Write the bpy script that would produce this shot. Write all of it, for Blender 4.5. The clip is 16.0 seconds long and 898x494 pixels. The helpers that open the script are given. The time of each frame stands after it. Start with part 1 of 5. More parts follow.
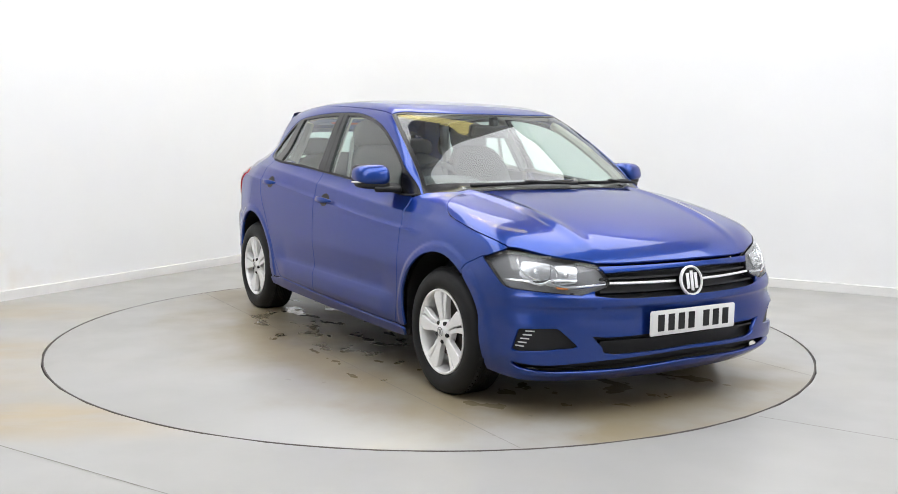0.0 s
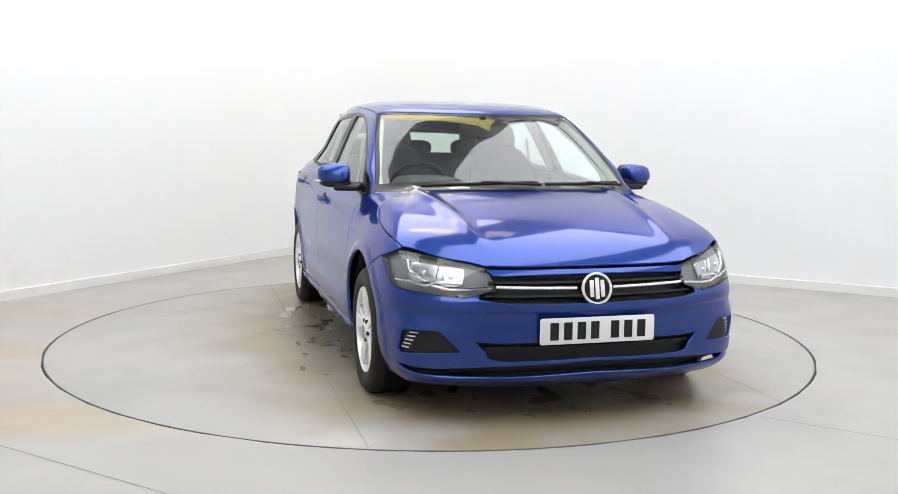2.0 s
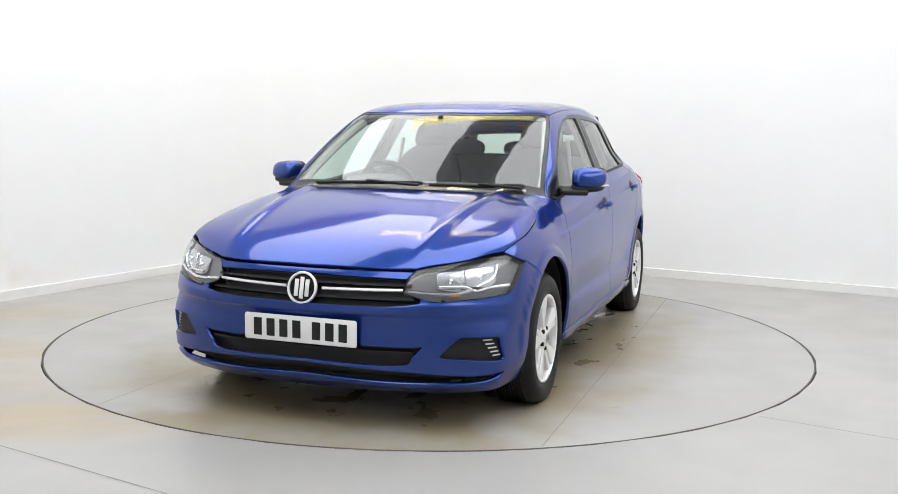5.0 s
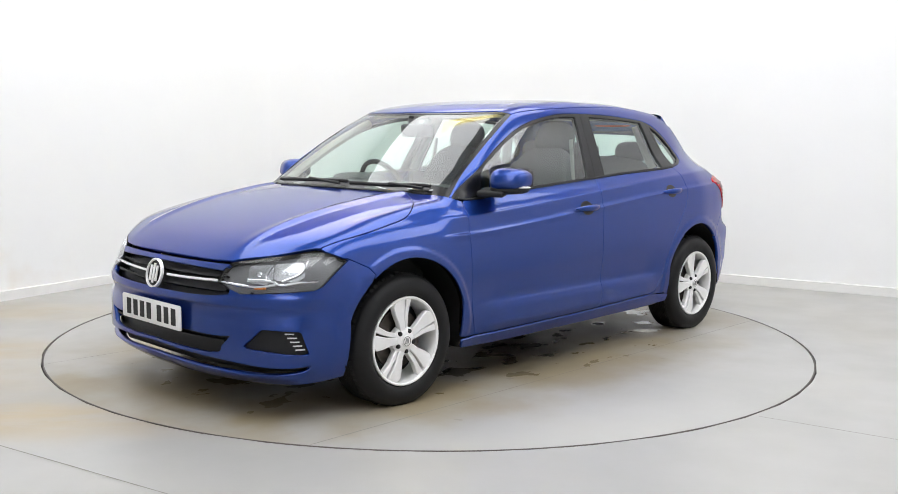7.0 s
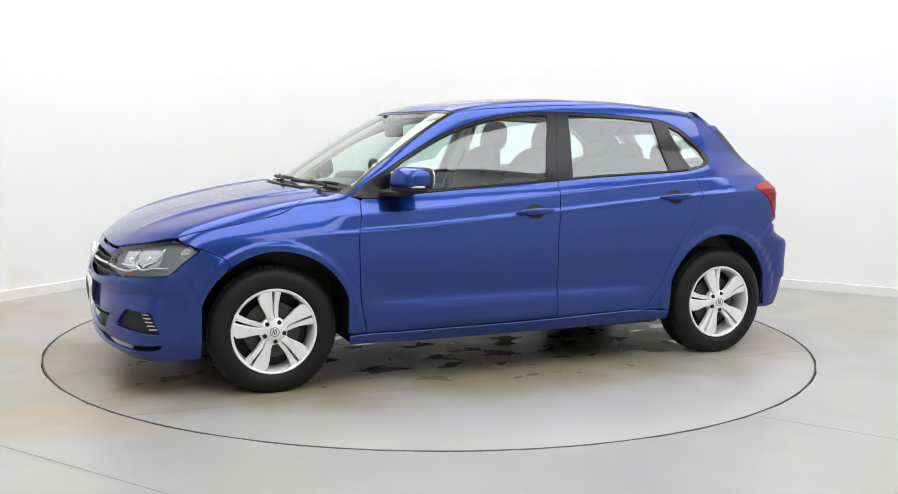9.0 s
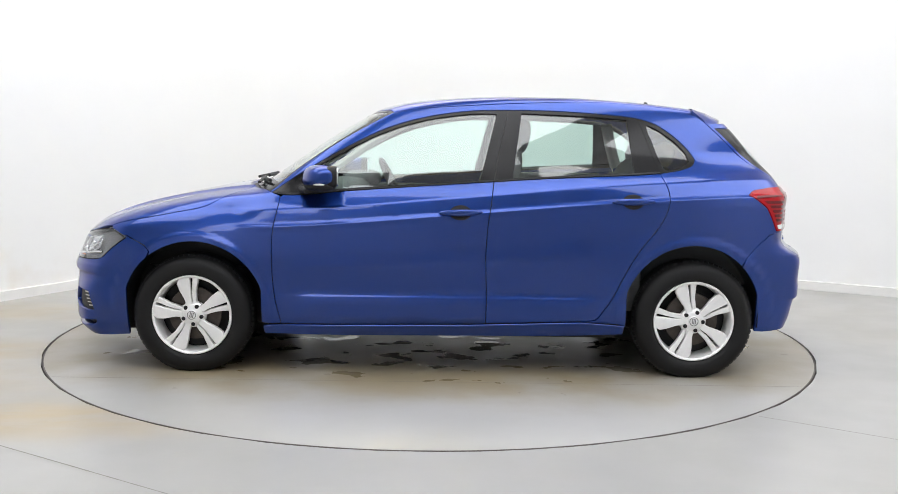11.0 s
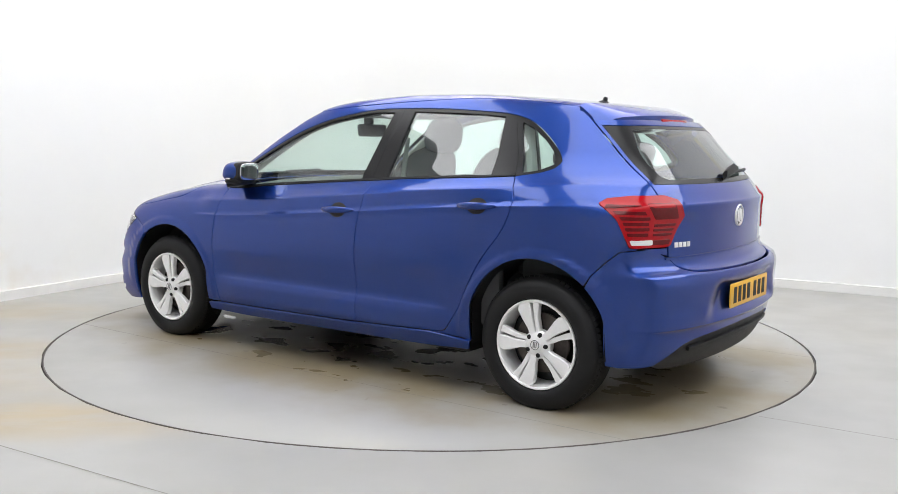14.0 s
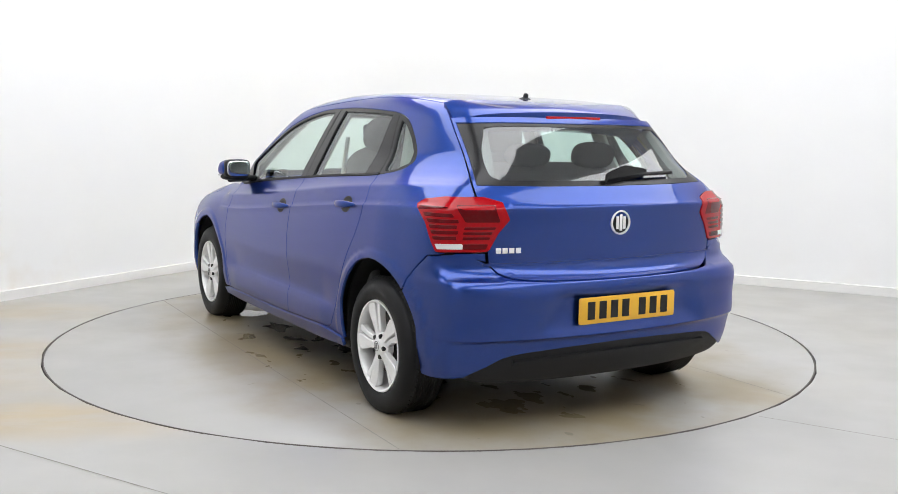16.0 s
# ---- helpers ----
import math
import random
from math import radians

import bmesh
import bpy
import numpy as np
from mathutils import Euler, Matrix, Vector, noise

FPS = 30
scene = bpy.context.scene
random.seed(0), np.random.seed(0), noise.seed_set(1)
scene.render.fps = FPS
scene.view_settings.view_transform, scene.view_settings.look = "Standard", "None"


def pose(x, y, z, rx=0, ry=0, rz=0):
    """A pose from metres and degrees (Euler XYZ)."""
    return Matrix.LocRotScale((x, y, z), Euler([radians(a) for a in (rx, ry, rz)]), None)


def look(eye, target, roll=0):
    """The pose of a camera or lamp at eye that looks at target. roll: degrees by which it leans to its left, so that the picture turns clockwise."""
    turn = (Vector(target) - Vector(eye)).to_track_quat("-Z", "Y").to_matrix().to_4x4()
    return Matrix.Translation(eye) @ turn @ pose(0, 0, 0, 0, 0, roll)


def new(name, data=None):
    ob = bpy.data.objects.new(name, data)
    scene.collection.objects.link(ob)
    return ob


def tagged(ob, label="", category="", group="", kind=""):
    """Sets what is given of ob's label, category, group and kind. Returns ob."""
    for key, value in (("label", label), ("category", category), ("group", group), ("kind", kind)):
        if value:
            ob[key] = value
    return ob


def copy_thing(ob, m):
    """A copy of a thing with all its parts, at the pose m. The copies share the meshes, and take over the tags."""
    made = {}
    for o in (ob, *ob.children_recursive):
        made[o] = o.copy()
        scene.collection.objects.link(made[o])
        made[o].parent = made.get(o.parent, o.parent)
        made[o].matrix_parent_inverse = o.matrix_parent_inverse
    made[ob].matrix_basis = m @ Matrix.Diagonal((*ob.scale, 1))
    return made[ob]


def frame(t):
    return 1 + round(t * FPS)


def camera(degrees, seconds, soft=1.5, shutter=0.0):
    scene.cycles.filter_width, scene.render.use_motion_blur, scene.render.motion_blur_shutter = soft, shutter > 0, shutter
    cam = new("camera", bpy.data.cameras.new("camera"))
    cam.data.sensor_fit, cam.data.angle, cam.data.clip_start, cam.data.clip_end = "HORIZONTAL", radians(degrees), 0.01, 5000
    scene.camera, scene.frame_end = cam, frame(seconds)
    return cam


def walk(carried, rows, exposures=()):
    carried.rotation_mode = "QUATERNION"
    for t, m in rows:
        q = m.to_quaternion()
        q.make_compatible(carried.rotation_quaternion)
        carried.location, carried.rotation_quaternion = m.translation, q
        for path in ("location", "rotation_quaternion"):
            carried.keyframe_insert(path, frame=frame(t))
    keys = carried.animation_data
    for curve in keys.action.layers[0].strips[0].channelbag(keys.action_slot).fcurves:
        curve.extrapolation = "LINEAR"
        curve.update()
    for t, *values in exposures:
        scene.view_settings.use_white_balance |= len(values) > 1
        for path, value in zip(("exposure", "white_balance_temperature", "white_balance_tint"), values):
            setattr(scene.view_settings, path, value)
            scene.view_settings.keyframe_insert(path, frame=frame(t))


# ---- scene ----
# ---- camera ----
cam = camera(50.86, 16.0, soft=0.85)
EYE = (0.0, -5.761, 1.212)
AT = look(EYE, (0.0858, -0.7962, 0.6287), 0.70)
walk(cam, [(0.0, AT), (16.0, AT)])

# ---- world ----
world = bpy.data.worlds.new("world")
scene.world = world
world.use_nodes = True
world.node_tree.nodes["Background"].inputs[0].default_value = (0.9, 0.95, 1.0, 1)
world.node_tree.nodes["Background"].inputs[1].default_value = 0.05
scene.view_settings.exposure = -0.05
LAMP = 3.45       # strength of the ceiling panels
# ---- materials ----
def material(name, base, rough=0.5, metal=0.0, vary=0.0, scale=20.0, bump=0.0, bump_scale=60.0, coat=0.0, spec=0.5, emit=0.0):
    """A surface with some wandering of colour and gloss and a fine relief."""
    m = bpy.data.materials.new(name)
    m.use_nodes = True
    n, l = m.node_tree.nodes, m.node_tree.links
    b = n["Principled BSDF"]
    b.inputs["Base Color"].default_value = (*base, 1)
    b.inputs["Roughness"].default_value = rough
    b.inputs["Metallic"].default_value = metal
    b.inputs["Coat Weight"].default_value = coat
    b.inputs["Coat Roughness"].default_value = 0.04
    b.inputs["Specular IOR Level"].default_value = spec
    if emit:
        b.inputs["Emission Color"].default_value = (*base, 1)
        b.inputs["Emission Strength"].default_value = emit
    co = n.new("ShaderNodeTexCoord")
    if vary:
        t = n.new("ShaderNodeTexNoise")
        t.inputs["Scale"].default_value, t.inputs["Detail"].default_value = scale, 6
        l.new(co.outputs["Object"], t.inputs["Vector"])
        mx = n.new("ShaderNodeMix")
        mx.data_type = "RGBA"
        mx.inputs[6].default_value = (*[c * (1 - vary) for c in base], 1)
        mx.inputs[7].default_value = (*[min(1, c * (1 + vary)) for c in base], 1)
        l.new(t.outputs["Fac"], mx.inputs[0])
        l.new(mx.outputs[2], b.inputs["Base Color"])
        r = n.new("ShaderNodeMapRange")
        r.inputs["To Min"].default_value, r.inputs["To Max"].default_value = max(0.02, rough - vary * 0.3), min(1, rough + vary * 0.3)
        l.new(t.outputs["Fac"], r.inputs["Value"])
        l.new(r.outputs["Result"], b.inputs["Roughness"])
    if bump:
        t2 = n.new("ShaderNodeTexNoise")
        t2.inputs["Scale"].default_value, t2.inputs["Detail"].default_value = bump_scale, 4
        l.new(co.outputs["Object"], t2.inputs["Vector"])
        bp = n.new("ShaderNodeBump")
        bp.inputs["Strength"].default_value, bp.inputs["Distance"].default_value = bump, 0.002
        l.new(t2.outputs["Fac"], bp.inputs["Height"])
        l.new(bp.outputs["Normal"], b.inputs["Normal"])
    return m


def glass(name, tint, facing=0.06):
    """A thin pane: tinted and clear, with its mirror gloss by Fresnel."""
    m = bpy.data.materials.new(name)
    m.use_nodes = True
    n, l = m.node_tree.nodes, m.node_tree.links
    n.remove(n["Principled BSDF"])
    tr, gl, mx, lw = n.new("ShaderNodeBsdfTransparent"), n.new("ShaderNodeBsdfGlossy"), n.new("ShaderNodeMixShader"), n.new("ShaderNodeLayerWeight")
    tr.inputs["Color"].default_value = (*tint, 1)
    gl.inputs["Roughness"].default_value = 0.015
    gl.inputs["Color"].default_value = (1, 1, 1, 1)
    lw.inputs["Blend"].default_value = 0.5
    pw, ml, ad = n.new("ShaderNodeMath"), n.new("ShaderNodeMath"), n.new("ShaderNodeMath")
    pw.operation, ml.operation, ad.operation = "POWER", "MULTIPLY", "ADD"
    pw.inputs[1].default_value, ml.inputs[1].default_value, ad.inputs[1].default_value = 5.0, 1 - facing, facing
    l.new(lw.outputs["Facing"], pw.inputs[0])
    l.new(pw.outputs[0], ml.inputs[0])
    l.new(ml.outputs[0], ad.inputs[0])
    l.new(ad.outputs[0], mx.inputs[0])
    l.new(tr.outputs[0], mx.inputs[1])
    l.new(gl.outputs[0], mx.inputs[2])
    l.new(mx.outputs[0], n["Material Output"].inputs["Surface"])
    return m


def paint_material():
    """Blue metallic flake under a hard clear coat."""
    m = material("blue_metallic_paint", (0.006, 0.032, 0.20), 0.31, 0.86, coat=1.0)
    n, l = m.node_tree.nodes, m.node_tree.links
    b = n["Principled BSDF"]
    b.inputs["Specular Tint"].default_value = (0.22, 0.30, 0.66, 1)
    b.inputs["Coat IOR"].default_value = 1.46
    co, vo = n.new("ShaderNodeTexCoord"), n.new("ShaderNodeTexVoronoi")
    vo.inputs["Scale"].default_value = 900
    l.new(co.outputs["Object"], vo.inputs["Vector"])
    mx = n.new("ShaderNodeMix")
    mx.data_type = "RGBA"
    mx.inputs[6].default_value, mx.inputs[7].default_value = (0.005, 0.030, 0.188, 1), (0.016, 0.057, 0.290, 1)
    l.new(vo.outputs["Color"], mx.inputs[0])
    l.new(mx.outputs[2], b.inputs["Base Color"])
    # a film of dust and wiped streaks on the clear coat
    no, mr = n.new("ShaderNodeTexNoise"), n.new("ShaderNodeMapRange")
    no.inputs["Scale"].default_value, no.inputs["Detail"].default_value = 5, 8
    l.new(co.outputs["Object"], no.inputs["Vector"])
    mr.inputs["From Min"].default_value, mr.inputs["From Max"].default_value = 0.35, 0.75
    mr.inputs["To Min"].default_value, mr.inputs["To Max"].default_value = 0.045, 0.085
    l.new(no.outputs["Fac"], mr.inputs["Value"])
    l.new(mr.outputs["Result"], b.inputs["Coat Roughness"])
    return m


def floor_material(name, seed, stains=(), wet_shade=None):
    """Pale grey painted concrete: faint clouds, specks and tan water stains; the last argument gives the middle and
    half size of a soaked, dripped-on patch, darkened inwards as the shade under a car.
    """
    m = bpy.data.materials.new(name)
    m.use_nodes = True
    n, l = m.node_tree.nodes, m.node_tree.links
    b = n["Principled BSDF"]
    co = n.new("ShaderNodeTexCoord")

    def noise_tex(scale, detail, off, stretch=(1, 1, 1)):
        mp, t = n.new("ShaderNodeMapping"), n.new("ShaderNodeTexNoise")
        mp.inputs["Location"].default_value = (off + seed, off * 2, 0)
        mp.inputs["Scale"].default_value = stretch
        t.inputs["Scale"].default_value, t.inputs["Detail"].default_value = scale, detail
        l.new(co.outputs["Object"], mp.inputs["Vector"])
        l.new(mp.outputs["Vector"], t.inputs["Vector"])
        return t.outputs["Fac"]

    def math_node(op, v, w):
        k = n.new("ShaderNodeMath")
        k.operation = op
        for i, u in enumerate((v, w)):
            if isinstance(u, (int, float)):
                k.inputs[i].default_value = u
            else:
                l.new(u, k.inputs[i])
        return k.outputs[0]

    def ramp(v, a, c):
        """From 0 at a to 1 at c, smoothly; a may be the greater."""
        r = n.new("ShaderNodeMapRange")
        r.interpolation_type = "SMOOTHSTEP"
        r.inputs["From Min"].default_value, r.inputs["From Max"].default_value = min(a, c), max(a, c)
        l.new(v, r.inputs["Value"])
        return r.outputs["Result"] if a < c else math_node("SUBTRACT", 1.0, r.outputs["Result"])

    def mix(f, c1, c2):
        k = n.new("ShaderNodeMix")
        k.data_type = "RGBA"
        l.new(f, k.inputs[0])
        for i, c in ((6, c1), (7, c2)):
            if isinstance(c, tuple):
                k.inputs[i].default_value = (*c, 1)
            else:
                l.new(c, k.inputs[i])
        return k.outputs[2]

    def reach(x, y, rx, ry):
        """Distance from a place, in shares of a half size."""
        sub, sc, ln = n.new("ShaderNodeVectorMath"), n.new("ShaderNodeVectorMath"), n.new("ShaderNodeVectorMath")
        sub.operation, sc.operation, ln.operation = "SUBTRACT", "DIVIDE", "LENGTH"
        sub.inputs[1].default_value = (x, y, 0)
        sc.inputs[1].default_value = (rx, ry, 1)
        l.new(co.outputs["Object"], sub.inputs[0])
        l.new(sub.outputs[0], sc.inputs[0])
        l.new(sc.outputs[0], ln.inputs[0])
        return ln.outputs["Value"]

    col = mix(ramp(noise_tex(1.1, 5, 3), 0.3, 0.7), (0.325, 0.320, 0.305), (0.362, 0.357, 0.345))
    col = mix(math_node("MULTIPLY", ramp(noise_tex(0.9, 4, 41), 0.48, 0.72), 0.30), col, (0.34, 0.315, 0.265))
    rough = math_node("ADD", math_node("MULTIPLY", ramp(noise_tex(3.2, 6, 23), 0.3, 0.7), 0.08), 0.31)
    # dark crumbs and scuffs
    col = mix(math_node("MULTIPLY", ramp(noise_tex(42, 2, 53, (1, 1.8, 1)), 0.80, 0.815), 0.4), col, (0.16, 0.15, 0.135))
    for x, y, rx, ry, much in stains:
        f = math_node("MULTIPLY", ramp(math_node("ADD", reach(x, y, rx, ry), math_node("MULTIPLY", noise_tex(2.4, 5, x), 0.7)), 1.75, 0.55), much)
        col = mix(math_node("MULTIPLY", f, ramp(noise_tex(3.0, 6, y, (1, 3.0, 1)), 0.10, 0.65)), col, (0.37, 0.285, 0.155))
    if wet_shade:
        far = math_node("ADD", reach(*wet_shade), math_node("MULTIPLY", math_node("SUBTRACT", noise_tex(2.1, 6, 61), 0.5), 0.75))
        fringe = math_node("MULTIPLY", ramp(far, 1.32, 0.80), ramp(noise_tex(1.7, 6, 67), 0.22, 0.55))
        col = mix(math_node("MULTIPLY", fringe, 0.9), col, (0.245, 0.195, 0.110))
        # moisture, deepened in colour to stand for the car's shadow too
        damp_shade = math_node("MULTIPLY", ramp(far, 0.88, 0.36), 0.92)
        col = mix(damp_shade, col, (0.075, 0.069, 0.057))
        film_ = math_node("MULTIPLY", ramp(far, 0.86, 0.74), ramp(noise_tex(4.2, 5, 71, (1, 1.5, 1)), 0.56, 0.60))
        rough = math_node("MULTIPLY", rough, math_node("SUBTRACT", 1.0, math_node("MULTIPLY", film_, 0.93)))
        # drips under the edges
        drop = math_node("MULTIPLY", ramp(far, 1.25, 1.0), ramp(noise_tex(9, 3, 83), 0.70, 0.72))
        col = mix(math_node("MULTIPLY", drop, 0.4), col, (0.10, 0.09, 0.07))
    l.new(col, b.inputs["Base Color"])
    l.new(rough, b.inputs["Roughness"])
    return m


def wall_material(name, strength):
    m = material(name, (0.81, 0.81, 0.81), 0.6, vary=0.02, scale=2.5, bump=0.05, bump_scale=90)
    n, l = m.node_tree.nodes, m.node_tree.links
    b = n["Principled BSDF"]
    co, sx = n.new("ShaderNodeTexCoord"), n.new("ShaderNodeSeparateXYZ")
    l.new(co.outputs["Object"], sx.inputs[0])
    low, side, no, mr = n.new("ShaderNodeMapRange"), n.new("ShaderNodeMapRange"), n.new("ShaderNodeTexNoise"), n.new("ShaderNodeMapRange")
    # rusty splashes low on the wall, more of them away from the corner
    for k, a, c, o in ((low, 0.55, 0.0, 2), (side, 3.0, 4.4, 0)):
        k.inputs["From Min"].default_value, k.inputs["From Max"].default_value = a, c
        l.new(sx.outputs[o], k.inputs["Value"])
    no.inputs["Scale"].default_value, no.inputs["Detail"].default_value = 3.5, 8
    l.new(co.outputs["Object"], no.inputs["Vector"])
    mr.inputs["From Min"].default_value, mr.inputs["From Max"].default_value = 0.50, 0.80
    mr.inputs["To Max"].default_value = strength
    l.new(no.outputs["Fac"], mr.inputs["Value"])
    f1, f2 = n.new("ShaderNodeMath"), n.new("ShaderNodeMath")
    f1.operation = f2.operation = "MULTIPLY"
    l.new(low.outputs[0], f1.inputs[0])
    l.new(side.outputs[0], f1.inputs[1])
    l.new(f1.outputs[0], f2.inputs[0])
    l.new(mr.outputs[0], f2.inputs[1])
    mx = n.new("ShaderNodeMix")
    mx.data_type = "RGBA"
    old = b.inputs["Base Color"].links[0].from_socket
    l.new(f2.outputs[0], mx.inputs[0])
    l.new(old, mx.inputs[6])
    mx.inputs[7].default_value = (0.62, 0.50, 0.36, 1)
    l.new(mx.outputs[2], b.inputs["Base Color"])
    return m


PAINT = paint_material()
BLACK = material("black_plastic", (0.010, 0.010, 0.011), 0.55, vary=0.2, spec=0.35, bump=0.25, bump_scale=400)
GLOSSBLACK = material("gloss_black_trim", (0.006, 0.006, 0.007), 0.25, vary=0.1, spec=0.3)
RUBBER = material("tyre_rubber", (0.0065, 0.0065, 0.007), 0.55, vary=0.3, scale=30, bump=0.15, bump_scale=250, spec=0.28)
ALLOY = material("silver_alloy", (0.86, 0.855, 0.85), 0.34, 0.30, vary=0.05, scale=40)
CHROME = material("chrome", (0.85, 0.86, 0.87), 0.08, 1.0, vary=0.03)
BRAKE = material("worn_brake_steel", (0.085, 0.072, 0.064), 0.5, 0.6, vary=0.4, scale=60)
SEAT = material("dark_grey_seat_cloth", (0.085, 0.087, 0.090), 0.9, vary=0.2, scale=25, bump=0.2, bump_scale=90)
TRIM = material("grey_cabin_plastic", (0.085, 0.087, 0.090), 0.6, vary=0.12)
LINING = material("pale_grey_headlining", (0.50, 0.49, 0.46), 0.9, vary=0.06, bump=0.1, bump_scale=120)
LAMPGREY = material("smoked_lamp_housing", (0.20, 0.20, 0.205), 0.35, 0.3, vary=0.15)
SATIN = material("satin_reflector", (0.62, 0.63, 0.64), 0.22, 0.9, vary=0.12, scale=70)
RED = material("red_lamp_lens", (0.36, 0.002, 0.006), 0.12, vary=0.15, scale=90, coat=0.15, spec=0.22)
REDDARK = material("dark_red_lamp_lens", (0.11, 0.001, 0.003), 0.12, vary=0.2, scale=60, coat=0.15, spec=0.22)
AMBER = material("amber_lamp", (0.75, 0.24, 0.05), 0.2, vary=0.1)
CLEAR = material("milky_lamp_lens", (0.72, 0.70, 0.70), 0.12, vary=0.1, coat=1.0)
PLATEWHITE = material("white_plate", (0.80, 0.80, 0.79), 0.3, vary=0.03)
PLATEYELLOW = material("yellow_plate", (0.80, 0.44, 0.03), 0.3, vary=0.05)
MIRROR = material("mirror_glass", (0.82, 0.86, 0.86), 0.02, 1.0)
PANE = glass("green_tinted_glass", (0.77, 0.91, 0.865), 0.11)
SCREEN = glass("windscreen_glass", (0.84, 0.92, 0.87), 0.09)
LENS = glass("clear_lamp_lens", (0.95, 0.96, 0.97), 0.05)
WALL = wall_material("white_wall_paint_stained", 0.8)
WALL_CLEAN = wall_material("white_wall_paint", 0.12)
WALL_GREY = material("grey_wall_paint", (0.70, 0.70, 0.71), 0.7, vary=0.08, scale=3)
# ---- the car's outer form, as one smooth function ----
def curve(points):
    """A smooth monotone curve through (x, y) pairs."""
    xs, ys = np.array(points, float).T
    order = np.argsort(xs)
    xs, ys = xs[order], ys[order]
    h = np.diff(xs)
    d = np.diff(ys) / h
    m = np.zeros_like(xs)
    m[0], m[-1] = d[0], d[-1]
    same = d[:-1] * d[1:] > 0
    w1, w2 = 2 * h[1:] + h[:-1], h[1:] + 2 * h[:-1]
    with np.errstate(divide="ignore", invalid="ignore"):
        m[1:-1] = np.where(same, (w1 + w2) / (w1 / d[:-1] + w2 / d[1:]), 0)

    def f(x):
        x = np.asarray(x, float)
        i = np.clip(np.searchsorted(xs, x) - 1, 0, len(xs) - 2)
        t = (x - xs[i]) / h[i]
        lo, hi = t < 0, t > 1
        tc = np.clip(t, 0, 1)
        r = ((2 * tc**3 - 3 * tc**2 + 1) * ys[i] + (tc**3 - 2 * tc**2 + tc) * h[i] * m[i]
             + (3 * tc**2 - 2 * tc**3) * ys[i + 1] + (tc**3 - tc**2) * h[i] * m[i + 1])
        return r + np.where(lo, t * h[i] * m[i], 0) + np.where(hi, (t - 1) * h[i] * m[i + 1], 0)
    return f


# heights along the middle: bonnet and, apart from it, windscreen and roof
bonnet_z = curve([(2.10, 0.60), (2.04, 0.655), (1.98, 0.695), (1.85, 0.762), (1.7, 0.815), (1.5, 0.868), (1.3, 0.908), (1.1, 0.938), (0.9, 0.955)])
cabin_z = curve([(1.5, 0.60), (1.03, 0.945), (0.8, 1.108), (0.6, 1.238), (0.42, 1.336), (0.33, 1.368), (0.2, 1.392), (0.0, 1.412), (-0.3, 1.426), (-0.6, 1.424),
                 (-0.9, 1.408), (-1.2, 1.382), (-1.45, 1.352), (-1.7, 1.315)])
# how far nose and tail reach at each height
nose_x = curve([(0.12, 1.90), (0.17, 1.985), (0.21, 2.03), (0.27, 2.042), (0.36, 2.040), (0.45, 2.036), (0.480, 2.042), (0.500, 2.054), (0.525, 2.052), (0.545, 2.040), (0.60, 2.020), (0.66, 1.995), (0.74, 1.93), (0.9, 1.80)])
tail_x = curve([(0.15, -1.80), (0.22, -1.87), (0.30, -1.905), (0.375, -1.922), (0.395, -1.930), (0.408, -1.946), (0.45, -1.948), (0.50, -1.945), (0.58, -1.95), (0.625, -1.94), (0.66, -1.885), (0.70, -1.868), (0.86, -1.870),
                (0.925, -1.874), (0.938, -1.862), (0.965, -1.842), (1.0, -1.818), (1.15, -1.685), (1.33, -1.508), (1.45, -1.38)])
# half widths: a section over the height and a plan over the length
section_y = curve([(0.15, -0.070), (0.20, -0.040), (0.26, -0.016), (0.30, -0.005), (0.36, -0.003), (0.392, -0.008), (0.412, -0.016), (0.428, -0.018), (0.46, -0.015), (0.60, 0.000), (0.66, -0.0005),
                   (0.72, -0.003), (0.80, -0.0105), (0.835, -0.015), (0.846, -0.015), (0.853, -0.018), (0.861, -0.026), (0.880, -0.031), (0.915, -0.040), (0.931, -0.044), (0.938, -0.048), (0.946, -0.056), (0.975, -0.080), (1.03, -0.108), (1.10, -0.142), (1.25, -0.212), (1.36, -0.270), (1.5, -0.36)])
soft_y = curve([(0.15, -0.070), (0.20, -0.042), (0.26, -0.022), (0.36, -0.010), (0.46, -0.006), (0.60, 0.000), (0.66, -0.0005), (0.72, -0.003), (0.78, -0.009), (0.82, -0.016), (0.861, -0.028), (0.91, -0.052),
                (0.95, -0.080), (1.10, -0.142), (1.25, -0.212), (1.36, -0.270), (1.5, -0.36)])
shoulder_z = curve([(2.1, 0.70), (1.2, 0.742), (0.853, 0.752), (-0.079, 0.822), (-0.838, 0.888), (-1.145, 0.908), (-1.524, 0.926), (-2.0, 0.93)])
plan_y = curve([(2.1, 0.778), (1.9, 0.806), (1.75, 0.837), (1.6, 0.859), (1.275, 0.874), (0.8, 0.867), (0.0, 0.866), (-0.9, 0.870), (-1.275, 0.869), (-1.5, 0.846), (-1.7, 0.815), (-1.95, 0.765)])


def softmax2(a, b, k):
    return 0.5 * (a + b + np.sqrt((a - b) ** 2 + k * k))


def step(a, b, x):
    t = np.clip((x - a) / (b - a), 0, 1)
    return t * t * (3 - 2 * t)


WHEEL_X, WHEEL_Z = 1.2755, 0.292


